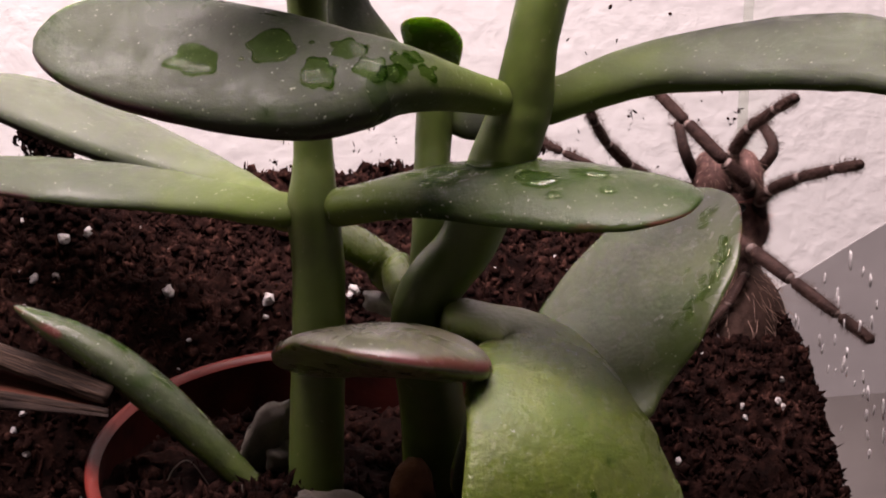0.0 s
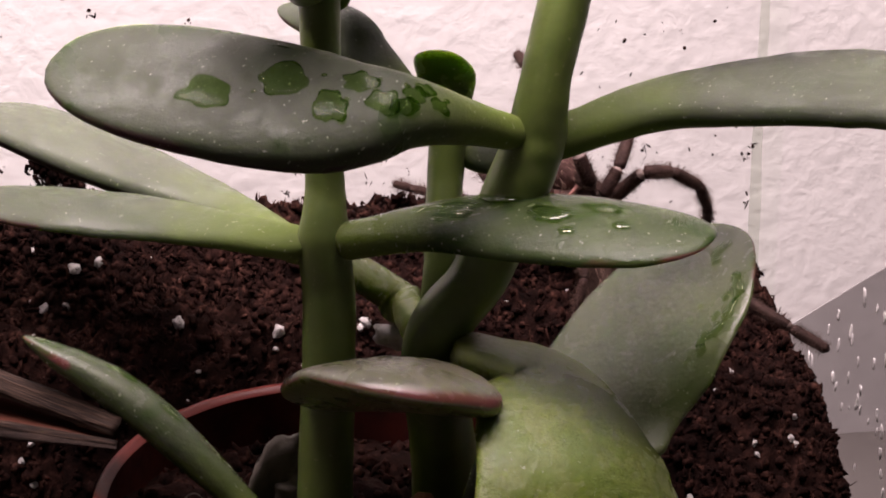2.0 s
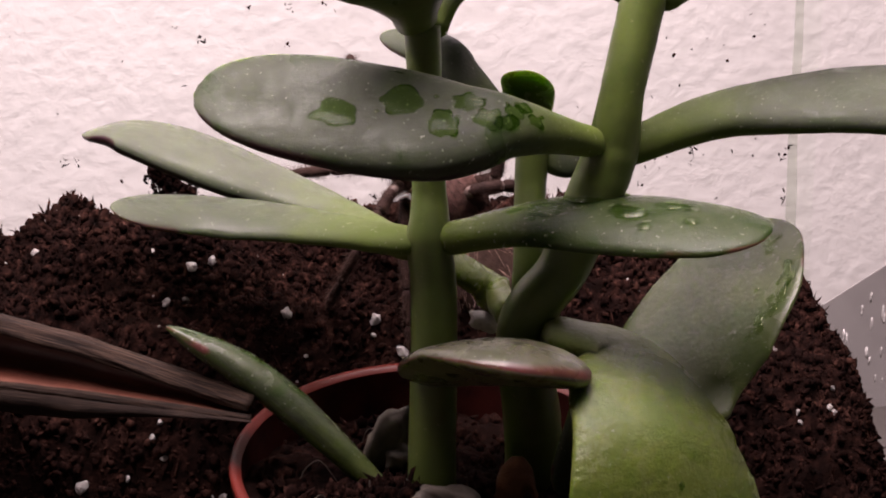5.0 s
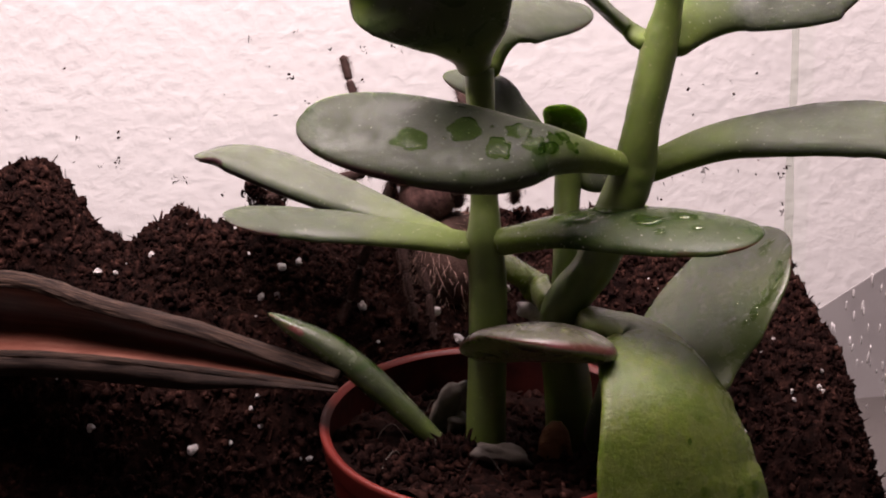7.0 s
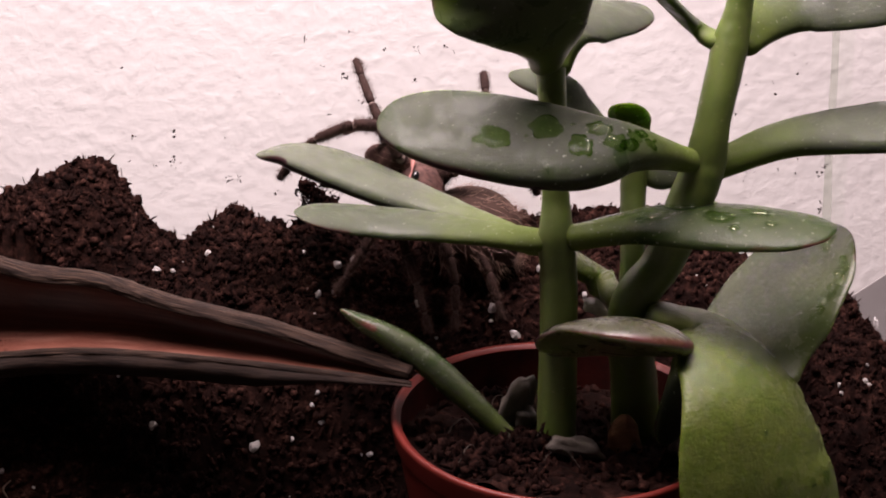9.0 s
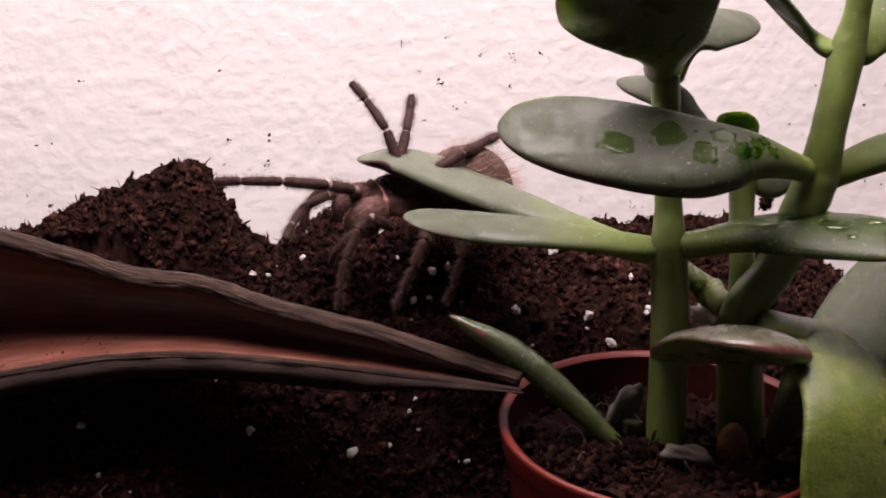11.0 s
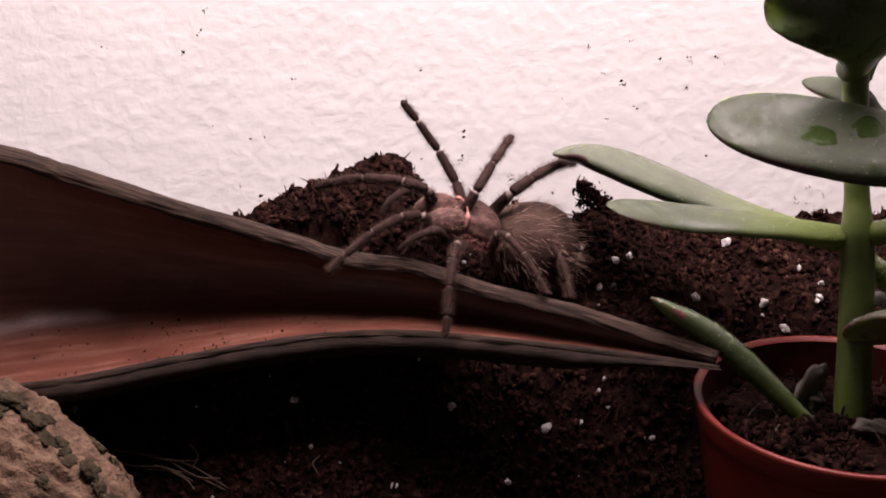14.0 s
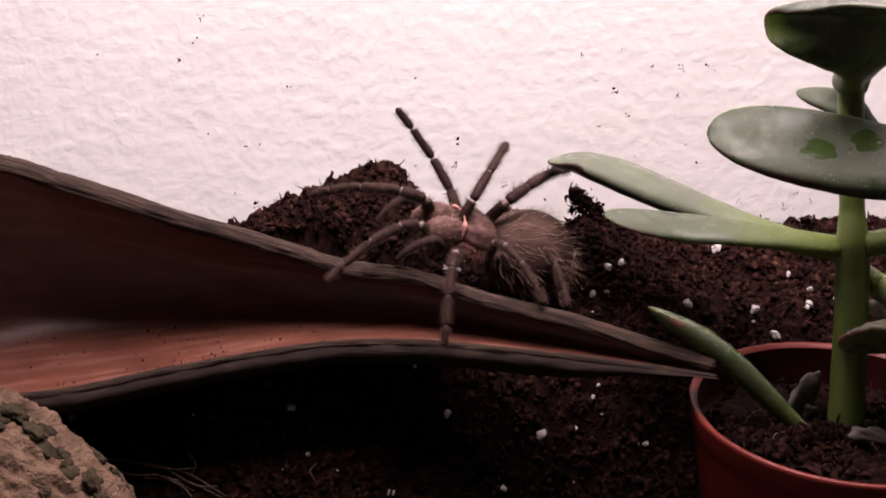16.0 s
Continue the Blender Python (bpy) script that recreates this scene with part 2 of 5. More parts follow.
POT = make_plain("terracotta_plastic", (0.090, 0.0125, 0.009), (0.125, 0.018, 0.013), 60, 0.38, 0.1, 0.0003, spec=0.2)
# Pot plastic darkened in colour for the shade inside the pot.
POT_SHADE = make_plain("shaded_plastic", (0.020, 0.004, 0.003), (0.060, 0.009, 0.006), 140, 0.8, 0.4, 0.0003, spec=0.12)
PERLITE = make_plain("perlite", (0.36, 0.335, 0.32), (0.58, 0.55, 0.53), 900, 0.85, 0.6, 0.0004)
HUSK_IN = make_husk("husk_inside", (0.086, 0.029, 0.019), (0.100, 0.037, 0.025), (0.135, 0.060, 0.044), 0.36, 30)
HUSK_RIM = make_husk("husk_rim", (0.008, 0.0050, 0.004), (0.024, 0.0150, 0.0115), (0.072, 0.047, 0.034), 0.7, 55)
# Darker rim copy: shade on the lower rim is put into its colour.
HUSK_LOW = make_husk("husk_shaded_rim", (0.006, 0.004, 0.003), (0.018, 0.011, 0.008), (0.050, 0.031, 0.022), 0.7, 30)
HUSK_OUT = make_husk("husk_outside", (0.006, 0.004, 0.003), (0.016, 0.010, 0.008), (0.034, 0.022, 0.016), 0.75, 40)
BARK = make_plain("bark", (0.040, 0.024, 0.015), (0.150, 0.096, 0.064), 190, 0.8, 0.8, 0.002, spec=0.12)
BARK_DARK = make_plain("weathered_bark", (0.012, 0.010, 0.006), (0.048, 0.037, 0.022), 260, 0.9, 0.9, 0.0012, spec=0.1)
DRY = make_plain("dry_leaf", (0.045, 0.036, 0.028), (0.13, 0.11, 0.09), 220, 0.7)
ROOT = make_plain("dry_root", (0.040, 0.024, 0.014), (0.13, 0.082, 0.052), 300, 0.7)
STUB = make_plain("brown_stub", (0.050, 0.022, 0.011), (0.120, 0.054, 0.024), 150, 0.85, 0.6, 0.001, spec=0.1)
WATER = make_clear("water", (0.62, 0.74, 0.46), 0.0015, 0.03, 0.10)
BEAD = make_clear("water_bead", (0.66, 0.76, 0.50), 0.020, 0.10, 0.03)
GLASS = make_clear("tank_glass", (0.99, 1.0, 0.99), 0.015, 0.02, 0.0)
SEAL = make_clear("silicone", (0.90, 0.925, 0.89), 0.03, 0.05, 0.3)
# Flat grey that stands in for shade on the wall beside the tank.
WALL_SHADE = make_plain("wall_shade_sheet", (0.30, 0.28, 0.28), (0.36, 0.335, 0.335), 30, 0.7)
TABLE = make_plain("table_top", (0.05, 0.042, 0.04), (0.08, 0.07, 0.066), 25, 0.6)
PALE_STREAK = make_plain("lime_streak", (0.42, 0.40, 0.39), (0.62, 0.60, 0.59), 500, 0.6)
SPIDER = make_plain("spider_cuticle", (0.014, 0.007, 0.006), (0.042, 0.023, 0.019), 500, 0.75, 0.5, 0.0003, spec=0.12)
SPIDER_SHELL = make_plain("carapace_velvet", (0.040, 0.021, 0.018), (0.13, 0.070, 0.060), 560, 0.7, 0.4, 0.0003, spec=0.12)
ABDOMEN = make_plain("abdomen_velvet", (0.028, 0.016, 0.012), (0.072, 0.042, 0.033), 420, 0.8, 0.6, 0.0004, spec=0.12)
BAND = make_plain("pale_joint", (0.075, 0.050, 0.042), (0.15, 0.105, 0.09), 600, 0.6)
PINK = make_plain("pink_fringe", (0.24, 0.09, 0.075), (0.38, 0.17, 0.14), 500, 0.6)
HAIR = make_plain("blond_hair", (0.20, 0.12, 0.09), (0.42, 0.27, 0.21), 300, 0.55)
HAIR_DARK = make_plain("brown_hair", (0.026, 0.015, 0.012), (0.095, 0.055, 0.042), 300, 0.6, spec=0.12)
EYE = make_plain("black_eye", (0.004, 0.004, 0.004), (0.01, 0.01, 0.01), 100, 0.1)
DARK_ROOM = make_plain("room_wall", (0.15, 0.14, 0.135), (0.20, 0.19, 0.18), 8, 0.8)


# ---- setting: walls, side glass, lid, floor ----
def relief_wall():
    x0, x1, z0, z1, step = -0.32, 0.32, TABLE_Z, 0.13, 0.0010
    nx, nz = int((x1 - x0) / step), int((z1 - z0) / step)
    verts = []
    for k in range(nz + 1):
        z = z0 + (z1 - z0) * k / nz
        for i in range(nx + 1):
            x = x0 + (x1 - x0) * i / nx
            p = Vector((x, 0, z))
            h = 0.00010 * noise.noise(p * 60) + 0.00006 * abs(noise.noise(p * 230 + Vector((3, 0, 1)))) + 0.00003 * noise.noise(p * 420) + 0.00016 * max(0.0, noise.noise(p * 250 + Vector((7, 2, 5))) - 0.10)
            verts.append((x, WALL_Y + 0.0003 - h, z))
    c = nx + 1
    faces = [(k * c + i, k * c + i + 1, (k + 1) * c + i + 1, (k + 1) * c + i) for k in range(nz) for i in range(nx)]
    wall = put("wall_back", mesh_from("wall_back", verts, faces, PLASTER))
    tagged(wall, "white roughcast plaster wall behind the glass tank", "wall", kind="structure")
    rest = part("wall_back_core", box_bm(-0.9, 0.9, WALL_Y + 0.0016, WALL_Y + 0.05, -0.12, 0.9), PLASTER, None, smooth=False)
    tagged(rest, "white plaster wall rising behind the tank", "wall", kind="structure")


relief_wall()
tagged(part("wall_left", box_bm(-0.62, -0.60, -0.7, WALL_Y, TABLE_Z, 0.9), DARK_ROOM, None, smooth=False), "plain dim wall beside the tank", "wall", kind="structure")
tagged(part("wall_right", box_bm(0.60, 0.62, -0.7, WALL_Y, TABLE_Z, 0.9), DARK_ROOM, None, smooth=False), "plain dim wall beside the tank", "wall", kind="structure")
tagged(part("wall_front", box_bm(-0.9, 0.9, -0.95, -0.93, -0.12, 0.9), DARK_ROOM, None, smooth=False), "plain dim room wall", "wall", kind="structure")
tagged(part("floor", box_bm(-0.9, 0.9, -0.95, WALL_Y + 0.05, TABLE_Z - 0.03, TABLE_Z), TABLE, None, smooth=False), "plain grey table top under the tank", "table top", kind="structure")
tagged(part("ceiling", box_bm(-0.9, 0.9, -0.95, WALL_Y + 0.05, 0.9, 0.92), DARK_ROOM, None, smooth=False), "plain dim room ceiling", "ceiling", kind="structure")


def tank_pane(name, bm, label):
    pane = part(name, bm, GLASS, None, smooth=False)
    pane.visible_shadow = False
    tagged(pane, label, "glass pane", kind="structure")


tank_pane("window_1", box_bm(SIDE_X, SIDE_X + 0.004, -0.30, GLASS_Y - 0.0005, TABLE_Z + 0.001, 0.20), "clear side glass of the tank with water marks")
tank_pane("window_2", box_bm(-0.42, SIDE_X + 0.004, GLASS_Y, GLASS_Y + 0.004, TABLE_Z + 0.001, 0.20), "clear back glass of the tank with soil flecks")
seam = put("sealant_bead", tube("sealant_bead", [(SIDE_X - 0.0008, GLASS_Y - 0.001, -0.05), (SIDE_X - 0.0012, GLASS_Y - 0.001, 0.05), (SIDE_X - 0.0008, GLASS_Y - 0.001, 0.2)],
                                 [0.0012, 0.0010, 0.0012], SEAL, sides=10, n=40, rough=0.4))
tagged(seam, "milky silicone bead in the corner of the tank", "sealant", kind="structure")


def wall_shade_sheet():
    """A thin grey sheet before the wall, standing in for shade there, with a slanting top edge."""
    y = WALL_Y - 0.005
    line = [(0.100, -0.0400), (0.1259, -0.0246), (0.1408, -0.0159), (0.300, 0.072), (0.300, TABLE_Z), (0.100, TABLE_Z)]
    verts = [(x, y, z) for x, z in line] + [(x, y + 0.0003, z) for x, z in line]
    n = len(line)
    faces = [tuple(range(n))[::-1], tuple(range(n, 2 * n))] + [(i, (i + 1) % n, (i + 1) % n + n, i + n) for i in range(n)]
    tagged(put("shade_sheet", mesh_from("shade_sheet", verts, faces, WALL_SHADE, smooth=False)),
           "light grey sheet with a slanting edge, standing in for wall shade", "board", kind="structure")


wall_shade_sheet()

# ---- soil bank; the husk that lies on it has an upper and a lower rim ----
UPPER = [(-0.2324, 0.0620, 0.0692), (-0.1843, 0.0603, 0.0571), (-0.1684, 0.0587, 0.0521), (-0.1473, 0.0551, 0.0450), (-0.1322, 0.0522, 0.0405), (-0.1197, 0.0493, 0.0370), (-0.1087, 0.0460, 0.0336), (-0.0957, 0.0410, 0.0329), (-0.0877, 0.0380, 0.0308), (-0.0787, 0.0340, 0.0283), (-0.0617, 0.0250, 0.0255), (-0.0448, 0.0153, 0.0217), (-0.0334, 0.0090, 0.0188)]
LOWER = [(-0.2294, 0.0400, 0.0037), (-0.1879, 0.0390, 0.0093), (-0.1689, 0.0370, 0.0116), (-0.1497, 0.0373, 0.0146), (-0.1301, 0.0373, 0.0173), (-0.1131, 0.0371, 0.0188), (-0.0982, 0.0330, 0.0198), (-0.0799, 0.0271, 0.0193), (-0.0624, 0.0194, 0.0188), (-0.0457, 0.0115, 0.0181), (-0.0338, 0.0064, 0.0172)]
RIDGE_X = (-0.2591, -0.1788, -0.1366, -0.1292, -0.1180, -0.1092, -0.1005, -0.0954, -0.0903, -0.0868, -0.0822, -0.0749, -0.0700, -0.0634, -0.0563, -0.0504, -0.0445, -0.0386, -0.0348, -0.0016, 0.0132, 0.0271, 0.0421, 0.0607, 0.0736, 0.0840)
RIDGE_Z = (0.0274, 0.0292, 0.0335, 0.0355, 0.0419, 0.0453, 0.0487, 0.0497, 0.0482, 0.0418, 0.0344, 0.0285, 0.0319, 0.0353, 0.0329, 0.0299, 0.0338, 0.0343, 0.0319, 0.0301, 0.0304, 0.0303, 0.0293, 0.0257, 0.0176, 0.0096)
BANK_Y = (-0.30, -0.06, 0.0, 0.022, 0.030, 0.0355, 0.0405, 0.046, 0.052, 0.064, 0.0725, 0.078)


def bank(x, y):
    """Height of the soil without its crumbs."""
    zr = float(np.interp(x, RIDGE_X, RIDGE_Z))
    sh = float(np.interp(x, (-0.20, -0.12, -0.06, 0.0), (0.0095, 0.006, -0.001, -0.003)))
    left = (-0.050, -0.050, -0.046, -0.038, -0.026, -0.016, -0.004, 0.008, 0.017, zr - 0.0065, zr, zr + 0.001)
    right = (-0.050, -0.048, -0.028, -0.013, -0.0065, -0.003, 0.0005, 0.0025, 0.0045, 0.0085, min(zr, 0.0115), 0.0125)
    k = float(np.clip((x - 0.040) / 0.035, 0, 1))
    k = k * k * (3 - 2 * k)
    return (1 - k) * float(np.interp(y - sh if y < 0.055 else y, BANK_Y, left)) + k * float(np.interp(y, BANK_Y, right))


def husk_depth(x):
    """How far the husk bulges back from its upper rim."""
    return float(np.interp(x, (-0.23, -0.185, -0.15, -0.12, -0.10, -0.08, -0.035), (0.0125, 0.0143, 0.0172, 0.0150, 0.0112, 0.0065, 0.0012)))


def soil_height(x, y):
    h = bank(x, y)
    if x < -0.036:
        back = float(np.interp(x, [p[0] for p in UPPER], [p[1] for p in UPPER])) + husk_depth(x) + 0.0035
        low = float(np.interp(x, [p[0] for p in LOWER], [p[2] for p in LOWER])) - 0.0045
        if y < back:
            h = min(h, low - max(0.0, (back - y) - 0.012) * 0.8)
    q = Vector((x, y, h))
    return h + 0.0020 * noise.noise(q * 55) + 0.0017 * noise.noise(q * 130) + 0.0019 * noise.noise(q * 300) + 0.0012 * noise.noise(q * 620)


def build_ground():
    xs = np.concatenate([np.arange(-0.40, -0.22, 0.004), np.arange(-0.22, SIDE_X - 0.0006, 0.0009), [SIDE_X - 0.0005]])
    ys = np.concatenate([np.arange(-0.30, -0.02, 0.006), np.arange(-0.02, 0.02, 0.0012), np.arange(0.02, 0.056, 0.00055), np.arange(0.056, 0.0775, 0.0008)])
    verts = []
    for y in ys:
        for x in xs:
            verts.append((x, y, soil_height(x, y)))
    c = len(xs)
    faces = [(j * c + i, j * c + i + 1, (j + 1) * c + i + 1, (j + 1) * c + i) for j in range(len(ys) - 1) for i in range(c - 1)]
    ob = put("ground", mesh_from("ground", verts, faces, SOIL))
    tagged(ob, "dark crumbly potting soil banked against the wall", "soil", kind="structure")


build_ground()


def crumbs(name, count, place, size, mat, label, thin=False):
    """Many small crumbs, or thin bits of fibre, in one mesh."""
    rng = random.Random(5)
    kinds = []
    for s in range(7):
        bm = lump(1.0, s + 2, 1, 0.9, ((1, .8, .7), (1.3, .5, .4), (1.5, .4, .3), (1, .7, .5), (1.5, .45, .35), (1, .9, .6), (2.0, .25, .2))[s] if not thin else (2.6 + 0.4 * s, 0.22, 0.16), 2.1)
        kinds.append(([v.co.copy() for v in bm.verts], [tuple(v.index for v in f.verts) for f in bm.faces]))
        bm.free()
    verts, faces = [], []
    for _ in range(count):
        p, r = place(rng), size(rng)
        vs, fs = kinds[rng.randrange(7)]
        m = Euler((rng.uniform(0, 6), rng.uniform(0, 6), rng.uniform(0, 6))).to_matrix()
        o = len(verts)
        verts += [p + (m @ v) * r for v in vs]
        faces += [tuple(i + o for i in f) for f in fs]
    ob = put(name, mesh_from(name, verts, faces, mat))
    tagged(ob, label, "soil", kind="stuff")
    return ob


def bank_place(rng):
    while True:
        x = rng.uniform(-0.21, SIDE_X - 0.002)
        y = rng.choice((rng.uniform(0.028, 0.076), rng.uniform(0.055, 0.0765)))
        if rng.random() < 0.36:
            y = rng.uniform(-0.01, 0.050)
        if rng.random() < 0.05:
            x, y = SIDE_X - 0.0007 - 0.0012 * rng.random(), rng.uniform(-0.01, 0.076)
            return Vector((x, y, soil_height(min(x, SIDE_X - 0.002), y) + 0.0034 * rng.random() ** 2))
        return Vector((x, y, soil_height(x, y)))


crumbs("soil_crumbs", 84000, bank_place, lambda r: 0.00018 + 0.0013 * r.random() ** 4.0, CRUMB, "loose dark crumbs of soil lying on the bank")


crumbs("peat_fibres", 5200, bank_place, lambda r: 0.00022 + 0.0007 * r.random() ** 3, FIBRE, "reddish brown fibres of peat strewn in the soil", thin=True)


FLECKS = [(-0.0454, 0.0755), (-0.0191, 0.0722), (-0.0768, 0.0487), (-0.0620, 0.0440), (-0.0641, 0.0434), (-0.0119, 0.0723), (-0.0197, 0.0657), (-0.0613, 0.0680), (-0.0757, 0.0481), (-0.1375, 0.0858), (-0.1392, 0.0811), (-0.1428, 0.0762), (-0.1165, 0.0692), (-0.1611, 0.0774), (-0.1100, 0.0397), (-0.0342, 0.0775), (-0.0763, 0.0557), (-0.1249, 0.0408), (-0.0409, 0.0693), (-0.0324, 0.0602), (-0.0851, 0.0545), (-0.0804, 0.0482), (-0.0635, 0.0450), (-0.0272, 0.0727), (-0.0362, 0.0664), (-0.0514, 0.0633), (-0.0529, 0.0400)]
FLECKS += [(0.0620, 0.0392), (0.0624, 0.0366), (0.0816, 0.0362), (0.0828, 0.0386), (0.0826, 0.0291), (0.0827, 0.0277), (0.0680, 0.0606), (0.0529, 0.0344), (0.0518, 0.0329), (0.0543, 0.0374), (0.0547, 0.0361), (-0.0034, 0.0326), (-0.0036, 0.0337), (-0.0008, 0.0322), (0.0132, 0.0337), (0.0181, 0.0365), (-0.0012, 0.0363), (0.0142, 0.0385), (0.0109, 0.0348)]


def fleck_place(rng):
    """On the back glass: most in small groups at known spots, the rest strewn above the soil."""
    if rng.random() < 0.62:
        x, z = FLECKS[rng.randrange(len(FLECKS))]
        return Vector((x + rng.gauss(0, 0.0005), GLASS_Y - 0.0001, z + rng.gauss(0, 0.0005)))
    x = rng.uniform(0.05, 0.083) if rng.random() < 0.35 else rng.uniform(-0.22, 0.083)
    return Vector((x, GLASS_Y - 0.0001, float(np.interp(x, RIDGE_X, RIDGE_Z)) + 0.07 * rng.random() ** 1.9))


crumbs("glass_flecks", 330, fleck_place, lambda r: 0.00012 + 0.00042 * r.random() ** 2.2, CRUMB, "dark flecks of soil stuck to the back glass")


CLODS = [(-0.0445, 0.0745, 0.0388, 0.0022), (-0.0466, 0.0745, 0.0415, 0.0012), (-0.0412, 0.0745, 0.0372, 0.0016), (0.0169, 0.0745, 0.0308, 0.0018), (0.0441, 0.0745, 0.0349, 0.0010), (-0.0614, 0.0745, 0.0344, 0.0018)]


def clod_place(rng):
    x, y, z, r = CLODS[rng.randrange(len(CLODS))]
    d = Vector((rng.gauss(0, 1), rng.gauss(0, 0.5), rng.gauss(0, 1)))
    return Vector((x, y, z)) + d * (r * 0.62)


crumbs("soil_clods", 1300, clod_place, lambda r: 0.00025 + 0.0007 * r.random() ** 2, CRUMB, "loose twiggy clods on the top of the soil bank")


def perlite_grains():
    shapes = []
    for s in range(5):
        bm = lump(1.0, 20 + s, 2, 0.5, (1.0, 0.75, 0.7), 1.5)
        me = bpy.data.meshes.new("perlite_grain")
        bm.to_mesh(me)
        bm.free()
        me.materials.append(PERLITE)
        shapes.append(me)
    rng = random.Random(11)

    def grain(p, r):
        ob = put("perlite_grain", shapes[rng.randrange(5)])
        ob.matrix_world = Matrix.LocRotScale(p, Euler((rng.uniform(0, 6), rng.uniform(0, 6), rng.uniform(0, 6))), (r, r, r))
        tagged(ob, "small white perlite grain lying in the dark soil", "perlite", "perlite grains in the soil")

    known = [(-0.0369, 0.0641, 1.3), (-0.0410, 0.0625, 1.4), (-0.0423, 0.0578, 1.1), (-0.0240, 0.0511, 1.3), (-0.0031, 0.0457, 1.4), (0.0063, 0.0611, 1.0), (0.0097, 0.0554, 1.0), (0.0069, 0.0491, 1.3), (-0.0112, 0.0669, 1.6), (0.0146, 0.0510, 0.8), (-0.1708, 0.0549, 1.1), (-0.1211, 0.0479, 1.1), (-0.0851, 0.0432, 1.2), (-0.0634, 0.0386, 1.4), (-0.0552, 0.0383, 0.7), (-0.1180, 0.0433, 0.7), (-0.0382, 0.0366, 0.9), (-0.0733, 0.0341, 1.0), (-0.0994, 0.0380, 1.0), (-0.0918, 0.0487, 0.5), (-0.0560, 0.0384, 0.5), (-0.0822, 0.0620, 1.2), (-0.0784, 0.0639, 0.7), (-0.0757, 0.0658, 0.5), (-0.0481, 0.0677, 0.6), (-0.0701, 0.0662, 0.8), (-0.0404, 0.0365, 0.7), (-0.0483, 0.0395, 0.8), (0.0778, 0.0353, 0.7), (0.0717, 0.0361, 0.6), (-0.0077, 0.0487, 1.5), (-0.0083, 0.0472, 0.6), (0.0784, 0.0345, 0.8), (0.0718, 0.0348, 0.6), (0.0796, 0.0388, 0.6), (-0.0462, 0.0577, 1.0), (-0.0483, 0.0588, 0.5), (0.0059, 0.0481, 0.7), (0.0431, 0.0552, 0.6)]
    for x, y, r in known:
        grain(Vector((x, y, soil_height(x, y) + 0.0004)), r * 0.001)
    for _ in range(70):
        x, y = rng.uniform(-0.20, 0.081), rng.uniform(0.020, 0.074)
        grain(Vector((x, y, soil_height(x, y) + 0.0002)), 0.00022 + 0.0005 * rng.random() ** 2)


perlite_grains()


# ---- flower pot: tilt and size fitted to the camera's view ----
POT_POSE = pose(-0.0032, 0.0067, -0.0028, 6.4, 0.5, 0) @ Matrix.Diagonal((0.906, 0.906, 0.906, 1))


def pot_soil_top(x, y):
    return 0.0070 - 0.14 * y - 0.04 * x


def pot():
    th = new("flower_pot")
    th.matrix_basis = POT_POSE
    tagged(th, "small terracotta-red plastic pot half sunk in the soil", "flower pot")
    prof = [(0.0262, -0.0500), (0.0364, 0.0045), (0.0366, 0.0055), (0.0371, 0.0058), (0.0375, 0.0068), (0.0382, 0.0110), (0.0383, 0.0118), (0.0379, 0.0123), (0.0370, 0.0122), (0.0361, 0.0114), (0.0359, 0.0040), (0.0252, -0.0480)]
    n = 96

    def turned(rows):
        return [(r * math.cos(2 * math.pi * i / n), r * math.sin(2 * math.pi * i / n), z) for r, z in rows for i in range(n)]
    put("pot_wall", mesh_from("pot_wall", turned(prof[:10]), grid_faces(10, n), POT), th)
    put("inner_wall", mesh_from("inner_wall", turned(prof[9:]), grid_faces(3, n), POT_SHADE), th, "inner side darkened in colour for shade")
    part("pot_base", box_round(0.0262, -0.0500, -0.0480), POT, th)
    # soil inside
    rings, cols = 60, 120
    vs = [(0, 0, pot_soil_top(0, 0))]
    for k in range(1, rings + 1):
        r = 0.0358 * k / rings
        for i in range(cols):
            a = 2 * math.pi * i / cols
            x, y = r * math.cos(a), r * math.sin(a)
            p = Vector((x, y, 0))
            z = pot_soil_top(x, y) + 0.0022 * noise.noise(p * 90) + 0.0013 * noise.noise(p * 240) + 0.0007 * noise.noise(p * 520) - 0.003 * max(0, k / rings - 0.75)
            vs.append((x, y, z))
    fs = [(0, 1 + i, 1 + (i + 1) % cols) for i in range(cols)]
    for k in range(rings - 1):
        for i in range(cols):
            a, b = 1 + k * cols, 1 + (k + 1) * cols
            fs.append((a + i, b + i, b + (i + 1) % cols, a + (i + 1) % cols))
    put("pot_soil", mesh_from("pot_soil", vs, fs, SOIL), th, "dark damp soil in the pot")
    return th


def box_round(r, z0, z1):
    bm = bmesh.new()
    bmesh.ops.create_cone(bm, cap_ends=True, segments=64, radius1=r, radius2=r, depth=z1 - z0, matrix=Matrix.Translation((0, 0, (z0 + z1) / 2)))
    return bm


flower_pot = pot()


def pot_place(rng):
    a, r = rng.uniform(0, 6.28), 0.034 * math.sqrt(rng.random())
    x, y = r * math.cos(a), r * math.sin(a)
    return POT_POSE @ Vector((x, y, pot_soil_top(x, y) + 0.0004))


crumbs("pot_crumbs", 900, pot_place, lambda r: 0.0004 + 0.0014 * r.random() ** 2, CRUMB, "loose soil crumbs in the flower pot")


